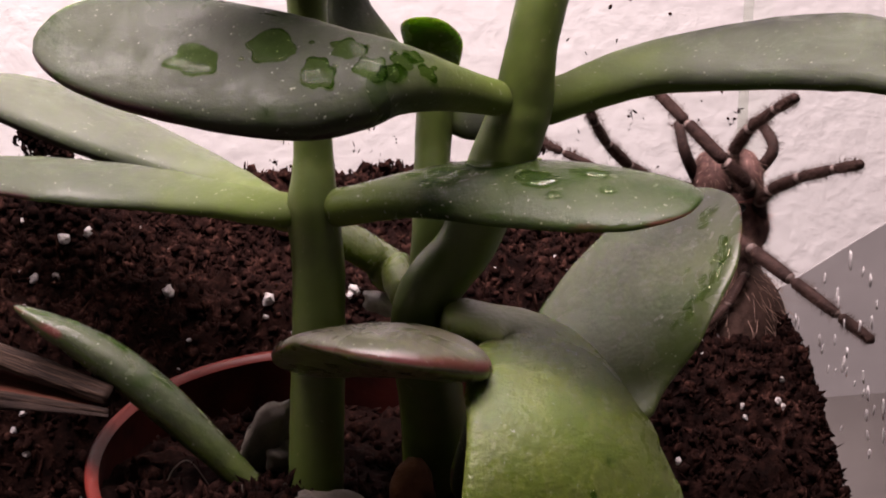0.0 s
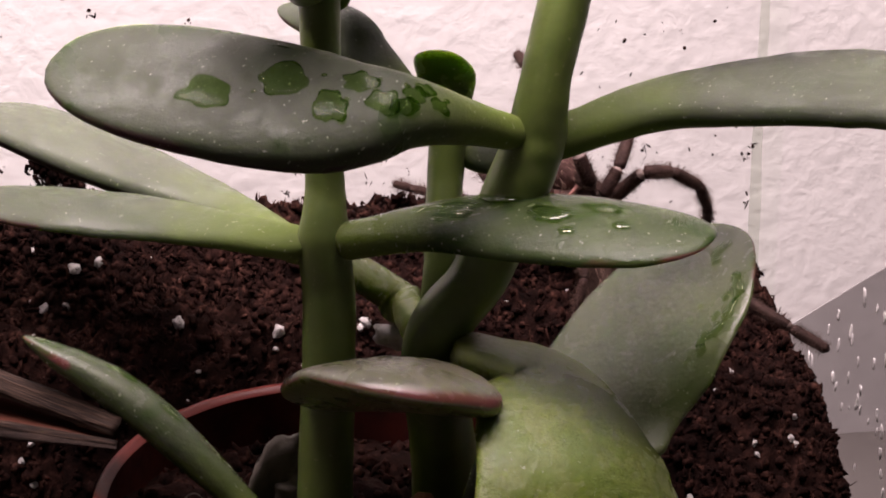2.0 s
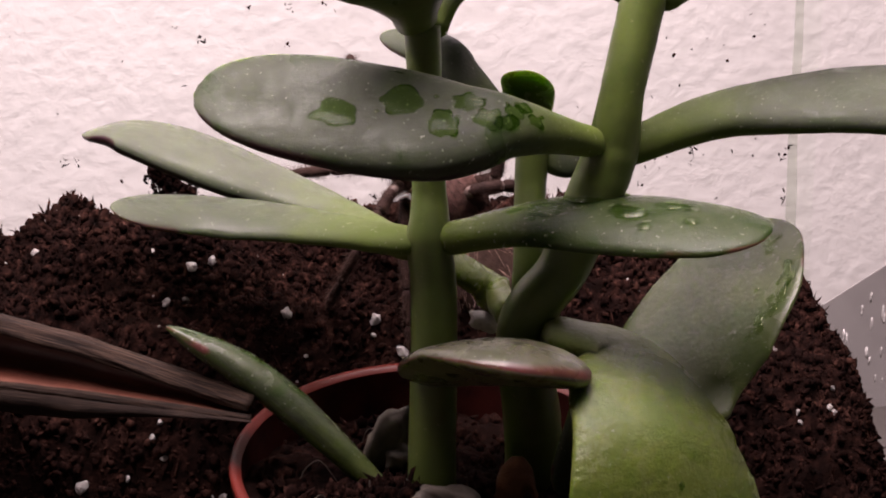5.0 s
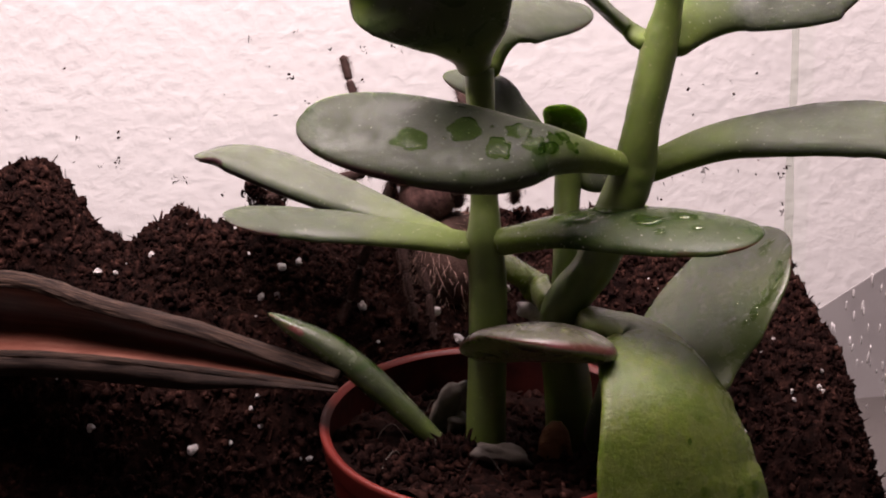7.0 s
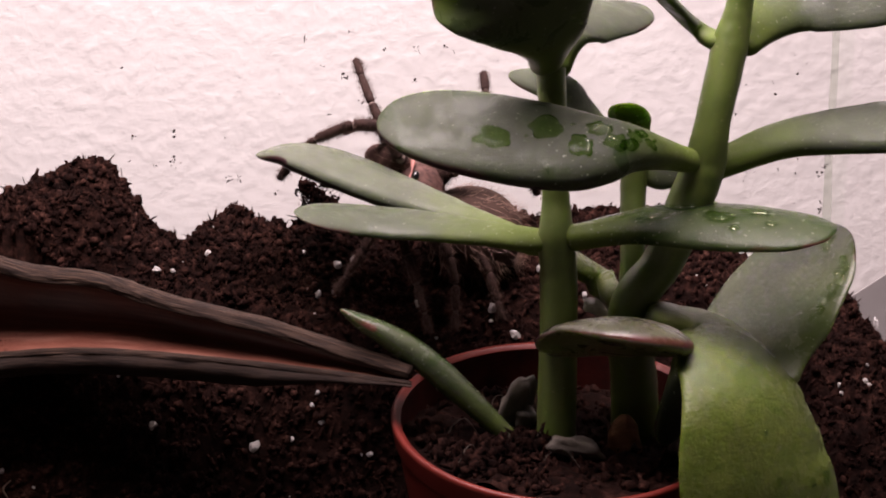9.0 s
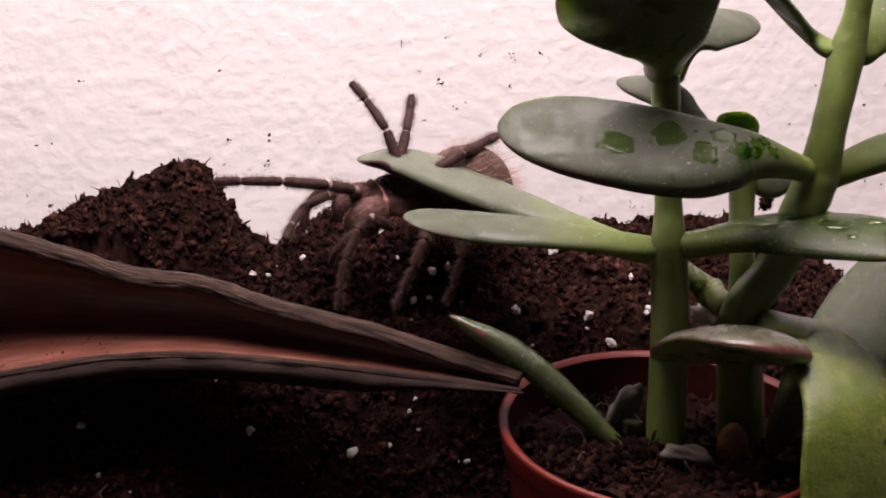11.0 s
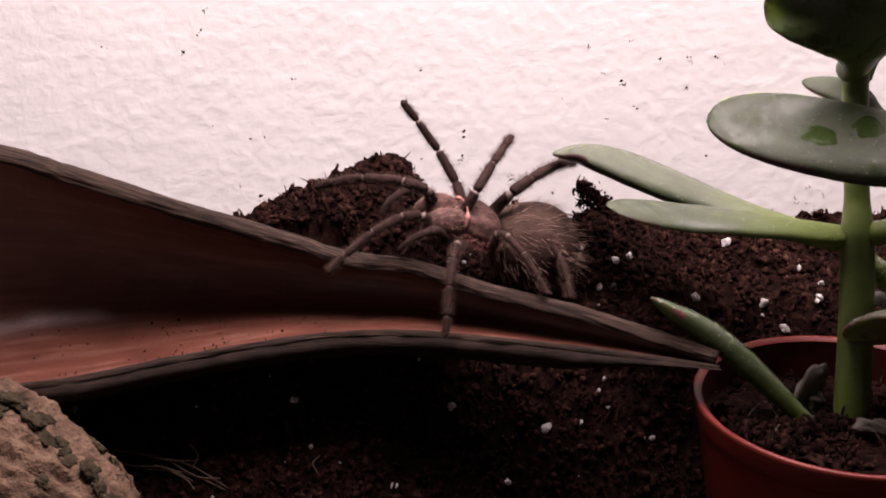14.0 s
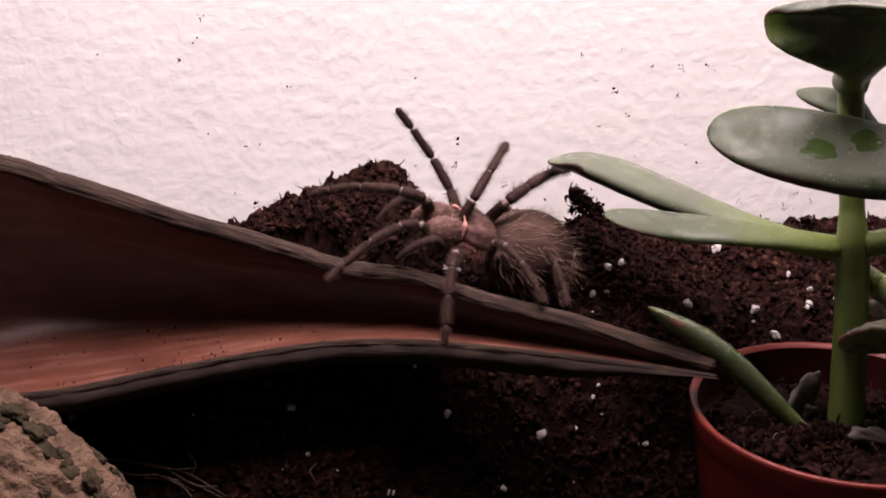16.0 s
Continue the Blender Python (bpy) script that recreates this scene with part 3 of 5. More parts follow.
def heap_place(rng):
    """A heap of clods in the front half of the pot."""
    x, y = rng.gauss(-0.010, 0.008), rng.gauss(-0.011, 0.0055)
    h = 0.0052 * math.exp(-((x + 0.010) / 0.010) ** 2 - ((y + 0.011) / 0.007) ** 2)
    return POT_POSE @ Vector((x, y, pot_soil_top(x, y) + h * rng.random() ** 0.5))


crumbs("pot_clods", 1300, heap_place, lambda r: 0.0003 + 0.0016 * r.random() ** 3.5, CRUMB, "reddish brown clods heaped on the pot soil")


# ---- jade plant ----
class Leaf:
    """A fleshy leaf along a smooth line; wdir is the way of its width."""

    def __init__(self, pts, width, wdir, thick=0.0042, stalk=0.34, broad=0.62, cup=-0.02, curl=0.0, wedge=1.0):
        self.n, self.sides, self.wedge = 40, 28, wedge
        self.line = spline(pts, self.n)
        self.width, self.thick, self.stalk, self.broad, self.cup = width, thick, stalk, broad, cup
        self.wdir, self.curl = Vector(wdir).normalized(), curl
        self.turned = self.frame_at(0.5)[2].z < 0
        if self.turned:
            self.wdir = -self.wdir

    def frame_at(self, u):
        s = u * (self.n - 1)
        i = min(int(s), self.n - 2)
        f = s - i
        p = self.line[i].lerp(self.line[i + 1], f)
        tan = (self.line[min(i + 2, self.n - 1)] - self.line[max(i - 1, 0)]).normalized()
        sd = (self.wdir - tan * self.wdir.dot(tan)).normalized()
        if self.curl:
            sd = (Matrix.Rotation(self.curl * u, 3, tan) @ sd).normalized()
        return p, sd, sd.cross(tan).normalized()

    def half(self, u):
        if u < self.broad:
            f = (u / self.broad) ** self.wedge
            f = f * f * (3 - 2 * f)
            w = self.stalk + (1 - self.stalk) * f
        else:
            f = (u - self.broad) / (1 - self.broad)
            w = max(0.0, 1 - f ** 2.6) ** 0.5
        t_mid = self.thick
        if u < 0.05:
            w *= 0.35 + 0.65 * math.sqrt(1 - (1 - u / 0.05) ** 2)
        t0 = min(self.width * self.stalk * 0.85, self.thick * 1.25)
        f = min(1, u / 0.4)
        th = t0 + (t_mid - t0) * f
        if u > 0.6:
            g = (u - 0.6) / 0.4
            th *= max(0.0, 1 - g ** 2.4) ** 0.5 * (1 - 0.35 * g)
        if u < 0.05:
            th *= 0.35 + 0.65 * math.sqrt(1 - (1 - u / 0.05) ** 2)
        return w * self.width / 2, th / 2

    def at(self, u, a):
        """Place on the skin: u along, a round (radians; 0 and pi are the rims, pi/2 the side the width crosses to)."""
        p, sd, nm = self.frame_at(u)
        w, th = self.half(u)
        c, s = math.cos(a), math.sin(a)
        x = c * w
        z = math.copysign(abs(s) ** 0.85, s) * th + self.cup * (c * c) * w * min(1, u * 2)
        q = p + sd * x + nm * z
        k = 0.00016 * noise.noise(q * 220)
        return q + nm * k

    def mesh(self, name, mat):
        us = [0.5 - 0.5 * math.cos(math.pi * i / 43) for i in range(44)]
        us = [0.0008 + 0.9984 * (0.35 * i / 43 + 0.65 * u) for i, u in enumerate(us)]
        verts, uvs = [], []
        for u in us:
            for j in range(self.sides):
                a = 2 * math.pi * j / self.sides
                verts.append(self.at(u, a))
                uvs.append((u, (0.5 - j / self.sides) % 1.0 if self.turned else j / self.sides))
        faces = grid_faces(44, self.sides)
        faces += [tuple(range(self.sides))[::-1], tuple(range(43 * self.sides, 44 * self.sides))]
        return mesh_from(name, verts, faces, mat, uvs=uvs)


def droplet(parent, leaf, u, a, r, seed, stretch=1.5, tall=0.2, mat=None):
    """A flat drop of water lying on the skin of a leaf."""
    p, q = leaf.at(u, a), leaf.at(u + 0.01, a)
    s = leaf.at(u, a + 0.05) - p
    tan = (q - p).normalized()
    nm = tan.cross(s).normalized()
    mid = leaf.frame_at(u)[0]
    if nm.dot(p - mid) < 0:
        nm = -nm
    sd = nm.cross(tan)
    bm = bmesh.new()
    bmesh.ops.create_icosphere(bm, subdivisions=3, radius=1.0)
    for v in bm.verts:
        c = v.co.copy()
        ang = math.atan2(c.y, c.x)
        k = 1 + 0.6 * noise.noise(Vector((math.cos(ang) * 1.5 + seed, math.sin(ang) * 1.3, seed)))
        v.co = p + (tan * c.x * stretch * k + sd * c.y * k) * r + nm * (c.z * r * (tall if c.z > 0 else 0.12))
    part("droplet", bm, mat or WATER, parent, "clear flat drop of water")


plant = new("jade_plant")
tagged(plant, "jade plant with thick wet grey-green leaves in the pot", "plant")
LEAVES = {}


def add_leaf(key, pts, width, wdir, mat=None, label="", **kw):
    lf = Leaf(pts, width, wdir, **kw)
    ob = put("leaf", lf.mesh("leaf", mat or LEAF), plant, label)
    LEAVES[key] = (lf, ob)
    return lf, ob


def stem(pts, radii, label="", seed=0.0, n=30):
    return put("stem", tube("stem", pts, radii, STEM, sides=20, n=n, rough=0.035, seed=seed), plant, label)


NODE1, NODE2, NODE3, TOP = (-0.0034, 0.0086, 0.0452), (0.0256, 0.0043, 0.0592), (0.0117, 0.0060, 0.0300), (0.0311, 0.0068, 0.0830)
stem([(-0.0052, 0.0006, -0.004), (-0.0048, 0.0016, 0.008), (-0.0038, 0.0045, 0.022), (-0.0030, 0.0078, 0.0360), NODE1, (-0.0029, 0.0112, 0.0526), (-0.0027, 0.0150, 0.0680), (-0.0026, 0.0174, 0.0785)], [0.0041, 0.0040, 0.0039, 0.0038, 0.0038, 0.0028, 0.0028, 0.0030], seed=1, n=70)
stem([(0.0138, 0.0075, -0.004), (0.0136, 0.0082, 0.0118), NODE3, (0.0185, 0.0062, 0.0400), (0.0228, 0.0045, 0.0520), NODE2, (0.0272, 0.0040, 0.0690), TOP, (0.0330, 0.0075, 0.0910), (0.0345, 0.0080, 0.1010)], [0.0050, 0.0049, 0.0044, 0.0042, 0.0045, 0.0044, 0.0035, 0.0037, 0.0027, 0.0024], seed=4, n=110)
stem([(0.0122, 0.0082, 0.0310), (0.0138, 0.0120, 0.0400), (0.0153, 0.0177, 0.0504), (0.0163, 0.0202, 0.0570)], [0.0025, 0.0026, 0.0027, 0.0029], seed=7)
for p, r in ((NODE1, 0.0038), (NODE2, 0.0043), (NODE3, 0.0044), (TOP, 0.0036), ((0.0163, 0.0202, 0.0562), 0.0030)):
    bm = lump(r, p[0] * 900, 3, 0.06, (1, 1, 0.9))
    bmesh.ops.translate(bm, verts=bm.verts, vec=p)
    part("node", bm, STEM, plant, "swollen ring where leaves meet the stem")


def tilt(deg, x=0.0):
    return (x, math.cos(radians(deg)), math.sin(radians(deg)))


add_leaf("A", [(0.0236, 0.0029, 0.0610), (0.0070, -0.0066, 0.0668), (-0.0070, -0.0061, 0.0670), (-0.0397, 0.0065, 0.0721)], 0.0209, (0.238, 0.681, 0.692), LEAF_PURPLE, thick=0.0092, stalk=0.2337, broad=0.7893, cup=0.1187, curl=0.1881, wedge=1.206)
add_leaf("B", [(-0.0046, 0.0084, 0.0446), (-0.0338, 0.0303, 0.0451), (-0.0542, 0.0247, 0.0490)], 0.0161, (0.008, 0.996, 0.085), thick=0.0034, stalk=0.5012, broad=0.4977, cup=-0.1143, curl=-0.0199, wedge=1.351)
add_leaf("C", [(-0.0051, 0.0104, 0.0427), (-0.0177, 0.0408, 0.0422), (-0.0463, 0.0538, 0.0528), (-0.0592, 0.0559, 0.0544)], 0.0200, (0.667, 0.745, -0.015), LEAF_RIM, thick=0.0060, stalk=0.2689, broad=0.5923, cup=-0.02, curl=0.17, wedge=1.386)
add_leaf("D", [(-0.0019, 0.0071, 0.0455), (0.0191, 0.0012, 0.0496), (0.0453, -0.0173, 0.0512)], 0.0202, (0.066, 0.990, 0.123), LEAF_FILM, thick=0.0048, stalk=0.3088, broad=0.6971, cup=-0.1277, curl=-0.0363, wedge=1.019)
add_leaf("E", [(0.0262, 0.0056, 0.0587), (0.0495, 0.0102, 0.0636), (0.0748, -0.0052, 0.0671), (0.0926, -0.0182, 0.0567)], 0.0232, (0.319, 0.939, 0.129), thick=0.0065, stalk=0.2969, broad=0.6657, cup=-0.042, curl=0.0715, wedge=0.9724)
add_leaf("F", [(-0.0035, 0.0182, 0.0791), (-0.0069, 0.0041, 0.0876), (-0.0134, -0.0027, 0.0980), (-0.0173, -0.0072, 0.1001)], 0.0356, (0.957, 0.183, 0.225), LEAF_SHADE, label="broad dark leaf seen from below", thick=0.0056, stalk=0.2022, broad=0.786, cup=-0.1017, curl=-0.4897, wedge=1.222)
add_leaf("F2", [(-0.0012, 0.0182, 0.0770), (0.0044, 0.0266, 0.0856), (0.0250, 0.0418, 0.0859)], 0.0162, (-0.387, 0.853, 0.351), thick=0.0037, stalk=0.3153, broad=0.5687, cup=-0.1417, curl=-0.0432, wedge=1.024)
add_leaf("G", [(0.0158, 0.0222, 0.0563), (0.0068, 0.0235, 0.0664), (0.0015, 0.0278, 0.0722), (-0.0069, 0.0358, 0.0741)], 0.0100, (0.234, 0.756, 0.612), thick=0.0035, stalk=0.4013, broad=0.3477, cup=-0.0358, curl=0.2769, wedge=0.968)
add_leaf("H", [(0.0162, 0.0212, 0.0564), (0.0172, 0.0265, 0.0634), (0.0144, 0.0217, 0.0695)], 0.0090, (0.983, -0.173, -0.065), LEAF_LIGHT, label="small round leaf standing upright", thick=0.0024, stalk=0.4987, broad=0.6335, cup=-0.022, curl=-0.1054, wedge=1.008)
add_leaf("H2", [(0.0168, 0.0198, 0.0550), (0.0212, 0.0200, 0.0550), (0.0262, 0.0205, 0.0575)], 0.0090, tilt(50), stalk=0.5, thick=0.0032)
add_leaf("I", [(-0.0055, 0.0013, -0.0038), (-0.0296, 0.0126, 0.0194), (-0.0465, 0.0173, 0.0304)], 0.0087, (0.337, 0.936, 0.100), LEAF_SOAKED, thick=0.0056, stalk=0.3083, broad=0.5211, cup=0.0383, curl=0.4769, wedge=0.9467)
add_leaf("J", [(0.0103, 0.0008, 0.0256), (0.0062, -0.0072, 0.0292), (-0.0085, -0.0143, 0.0341)], 0.0333, (0.961, -0.276, -0.024), LEAF_RED, "short thick leaf with a red rim", thick=0.0075, stalk=0.2651, broad=0.5492, cup=-0.1597, curl=0.0354, wedge=1.695)
add_leaf("K", [(0.0137, 0.0020, 0.0306), (0.0264, -0.0021, 0.0267), (0.0272, -0.0216, 0.0211), (0.0278, -0.0285, 0.0066), (0.0318, -0.0300, -0.0100), (0.0365, -0.0315, -0.0270)], 0.0372, (0.850, 0.440, -0.289), LEAF_LIGHT, "large bright green leaf drooping over the pot", thick=0.0046, stalk=0.35, broad=0.62, cup=-0.092, curl=0.3, wedge=0.9)
add_leaf("L", [(0.0318, -0.0092, 0.0171), (0.0383, 0.0001, 0.0253), (0.0493, 0.0072, 0.0362), (0.0576, 0.0101, 0.0440)], 0.0312, (-0.310, 0.925, 0.218), LEAF_WET_LIT, label="broad wet leaf turned to the front", thick=0.0027, stalk=0.678, broad=0.3946, cup=0.0611, curl=-0.2686, wedge=1.109)
add_leaf("M", [(0.0099, 0.0083, 0.0311), (0.0067, 0.0182, 0.0342), (-0.0094, 0.0126, 0.0454)], 0.0084, (-0.108, 0.871, 0.480), LEAF_LIGHT, thick=0.0044, stalk=0.619, broad=0.6637, cup=-0.0008, curl=0.1729, wedge=1.046)
add_leaf("O1", [(0.0302, 0.0069, 0.0832), (0.0251, 0.0138, 0.0871), (0.0079, 0.0070, 0.1019), (-0.0015, 0.0240, 0.1055)], 0.0172, (-0.020, 0.981, 0.192), thick=0.003, stalk=0.3343, broad=0.6482, cup=-0.0001, curl=0.1466, wedge=1.038)
add_leaf("O2", [(0.0325, 0.0064, 0.0831), (0.0461, 0.0157, 0.0899), (0.0652, 0.0094, 0.0954), (0.0727, 0.0060, 0.0956)], 0.0224, (0.091, 0.735, 0.672), thick=0.0042, stalk=0.3108, broad=0.6051, cup=-0.0227, curl=0.0063, wedge=1.01)
add_leaf("N", [(0.0215, -0.0010, 0.0245), (0.0193, -0.0040, 0.0138), (0.0153, -0.0060, 0.0048)], 0.0085, (0.9, 0.35, 0.1), stalk=0.55, thick=0.0035)

for key, drops in (
        ("A", [(0.80, 1.75, 2.1, 1.4), (0.70, 1.35, 1.9, 1.3), (0.60, 1.8, 2.0, 0.9), (0.52, 1.3, 1.3, 1.3), (0.46, 1.75, 1.6, 1.2), (0.36, 1.55, 1.0, 1.2), (0.40, 1.9, 1.0, 1.6), (0.30, 1.75, 0.8, 1.5), (0.33, 1.3, 0.8, 1.5)]),
        ("D", [(0.42, 1.4, 2.0, 1.7), (0.52, 1.85, 2.4, 1.6), (0.66, 1.35, 2.0, 1.6), (0.76, 1.75, 1.5, 1.8), (0.60, 2.2, 1.0, 1.6), (0.30, 1.6, 0.9, 1.5), (0.82, 1.3, 0.9, 1.4), (0.36, 1.1, 0.7, 1.3), (0.72, 1.0, 0.8, 1.4)]),
        ("L", [(0.86, 1.4, 1.0, 1.6), (0.80, 1.3, 0.8, 1.2), (0.74, 0.75, 0.9, 2.0), (0.70, 0.6, 0.8, 2.0), (0.66, 0.8, 0.7, 1.6), (0.62, 0.62, 0.9, 2.2), (0.58, 0.8, 0.6, 1.5), (0.54, 0.66, 0.9, 1.8), (0.50, 0.8, 0.8, 1.8), (0.46, 0.7, 0.7, 1.6), (0.90, 1.3, 0.6, 1.2), (0.42, 0.85, 0.6, 1.5), (0.60, 1.1, 0.4, 1.2), (0.50, 1.2, 0.4, 1.2)]),
        ("I", [(0.62, 1.6, 0.9, 3.0), (0.45, 1.7, 0.8, 2.6), (0.78, 1.5, 0.6, 2.2)]),
        ("K", [(0.74, 1.9, 1.5, 1.2), (0.80, 1.3, 1.3, 1.2), (0.70, 1.2, 1.0, 1.3), (0.66, 2.2, 0.9, 1.6), (0.84, 1.8, 1.6, 1.0), (0.62, 1.7, 0.7, 1.2), (0.58, 1.4, 0.5, 1.2), (0.55, 2.0, 0.5, 1.1), (0.50, 1.6, 0.5, 1.3), (0.68, 2.5, 0.9, 1.8), (0.76, 2.45, 0.9, 1.6), (0.45, 1.8, 0.4, 1.2)])):
    lf, ob = LEAVES[key]
    for n, (u, a, r, st) in enumerate(drops):
        droplet(ob, lf, u, a, r * (0.0013 if key == "A" else 0.001), n * 1.9 + len(key) * 3, st, 0.10 if key == "A" else 0.34, WATER if key == "A" else BEAD)


lf, ob = LEAVES["A"]
for n, (u, a) in enumerate(((0.74, 1.62), (0.56, 1.66), (0.38, 1.30), (0.33, 1.42), (0.28, 1.50), (0.63, 1.2), (0.45, 1.2))):
    droplet(ob, lf, u, a, 0.00032, n * 2.3, 1.4, 0.5, BEAD)


def debris():
    stub = tube("dead_stub", [(0.0086, -0.0020, 0.0000), (0.0088, -0.0010, 0.0040), (0.0093, 0.0004, 0.0072), (0.0096, 0.0012, 0.0090)],
                [0.0044, 0.0034, 0.0026, 0.0010], STUB, sides=28, n=30, rough=0.16, seed=3.0)
    tagged(put("dead_stub", stub), "brown dried stub of a cut stem", "plant stub")
    # White lump for a small white spot in the plant's fork.
    bm = lump(0.0021, 71, 3, 0.4, (1.4, 0.7, 0.8), 1.4)
    bmesh.ops.rotate(bm, verts=bm.verts, matrix=Euler((0, 0.6, 0)).to_matrix())
    bmesh.ops.translate(bm, verts=bm.verts, vec=(0.0066, 0.0150, 0.0280))
    tagged(part("white_chip", bm, PERLITE, None), "white lump in the fork of the plant", "perlite")
    for n, (p, r, sq, rot) in enumerate((((-0.0029, -0.0080, 0.0066), 0.0056, (1.2, 0.5, 0.35), 0.3), ((-0.0110, 0.0110, 0.0095), 0.0050, (0.8, 0.35, 1.3), 0.5), ((-0.0088, 0.0118, 0.0058), 0.0036, (1.1, .6, .7), 1.0))):
        bm = lump(r, 40 + n, 3, 0.5, sq, 1.6)
        bmesh.ops.rotate(bm, verts=bm.verts, matrix=Euler((0.2, 0.4, rot)).to_matrix())
        bmesh.ops.translate(bm, verts=bm.verts, vec=p)
        tagged(part("withered_leaf", bm, DRY, None), "shrivelled grey-brown leaf lying on the pot soil", "dead leaf")


debris()


# ---- palm husk ----


HUSK_SKIN = []


def husk():
    th = new("palm_husk")
    tagged(th, "dry boat-shaped brown palm husk lying open on the soil", "palm husk")
    n, c = 150, 34
    up, lo = spline(UPPER, n), spline(LOWER, n)
    inner, outer, uvs = [], [], []
    for i in range(n):
        a, b = up[i], lo[i]
        gap, depth = (a - b).length, husk_depth(a.x)
        drop = a.z - b.z

        def at(f, back, fall):
            q = a.lerp(b, f)
            return Vector((q.x, a.y + back * depth if f < 0.6 else q.y, a.z - fall * drop))
        # from the upper rim back under it, down the back wall, and out over the floor to the lower rim
        cut = spline([a, at(0.1, 0.42, 0.04), at(0.2, 0.78, 0.20), at(0.35, 1.0, 0.48), at(0.5, 0.90, 0.80), at(0.55, 0.45, 0.96),
                      Vector((b.x, b.y + 0.42 * max(0.0, a.y - b.y), b.z - 0.02 * gap)), b], c)
        for j, p in enumerate(cut):
            w = 0.0004 * noise.noise(p * 130)
            inner.append(p + Vector((0, w, 0)))
            outer.append(p + Vector((0, 0.0018 + w, 0.0005 if j < c / 2 else -0.0012)))
            uvs.append((i / (n - 1), j / (c - 1)))
    HUSK_SKIN.extend(inner)
    faces = grid_faces(n, c, closed=False)
    put("inner_skin", mesh_from("inner_skin", inner, faces, HUSK_IN, uvs=uvs), th, "smooth red-brown inner side")
    put("outer_skin", mesh_from("outer_skin", outer, [f[::-1] for f in faces], HUSK_RIM, uvs=uvs), th, "fibrous grey-brown outer side")

    def rim(name, line, size, seed, slant, mat):
        vs, uv = [], []
        for i, p in enumerate(line):
            u = i / (n - 1)
            tan = (line[min(i + 1, n - 1)] - line[max(i - 1, 0)]).normalized()
            s = Vector((0, -1, slant))
            s = (s - tan * s.dot(tan)).normalized()
            w = tan.cross(s)
            k = size * (1.0 - 0.25 * u)
            for j in range(30):
                a = 2 * math.pi * j / 30
                ridge = 1 + 0.20 * noise.noise(Vector((u * 12, math.cos(a) * 2.5 + seed, math.sin(a) * 2.5))) + 0.22 * noise.noise(Vector((u * 40 + 9, math.cos(a) * 6 + seed, math.sin(a) * 6)))
                vs.append(p + s * (math.cos(a) * k * 0.55 * ridge) + w * (math.sin(a) * k * ridge))
                uv.append((u, j / 30))
        f = grid_faces(n, 30) + [tuple(range(30))[::-1], tuple(range((n - 1) * 30, n * 30))]
        put(name, mesh_from(name, vs, f, mat, uvs=uv), th, "fibrous worn grey-brown edge")

    # outer belly under the lower rim
    vs, uv = [], []
    for i in range(n):
        u = i / (n - 1)
        for j in range(9):
            f = j / 8
            p = lo[i] + Vector((0, -0.0022 * math.sin(math.pi * f) + 0.004 * f * f, -0.0065 * f * min(1.0, (-0.034 - lo[i].x) / 0.03)))
            vs.append(p + Vector((0, 0.0005 * noise.noise(p * 160), 0)))
            uv.append((u, f))
    put("belly", mesh_from("belly", vs, grid_faces(n, 9, closed=False), HUSK_OUT, uvs=uv), th, "dark outer belly of the husk")
    rim("upper_rim", up, 0.0022, 1.0, 0.9, HUSK_RIM)
    rim("lower_rim", lo, 0.0009, 5.0, 0.7, HUSK_LOW)


husk()


def speck_place(rng):
    """On the floor of the husk, most of them in one patch."""
    while True:
        p = HUSK_SKIN[rng.randrange(len(HUSK_SKIN))]
        k = HUSK_SKIN.index(p) % 34
        if 22 < k < 32 and (-0.156 < p.x < -0.136 or (-0.21 < p.x < -0.11 and rng.random() < 0.2)):
            return p + Vector((rng.uniform(-0.0004, 0.0004), -0.0002, 0.0003))


crumbs("dirt_specks", 130, speck_place, lambda r: 0.00012 + 0.0003 * r.random() ** 2, CRUMB, "dark specks of dirt on the husk")


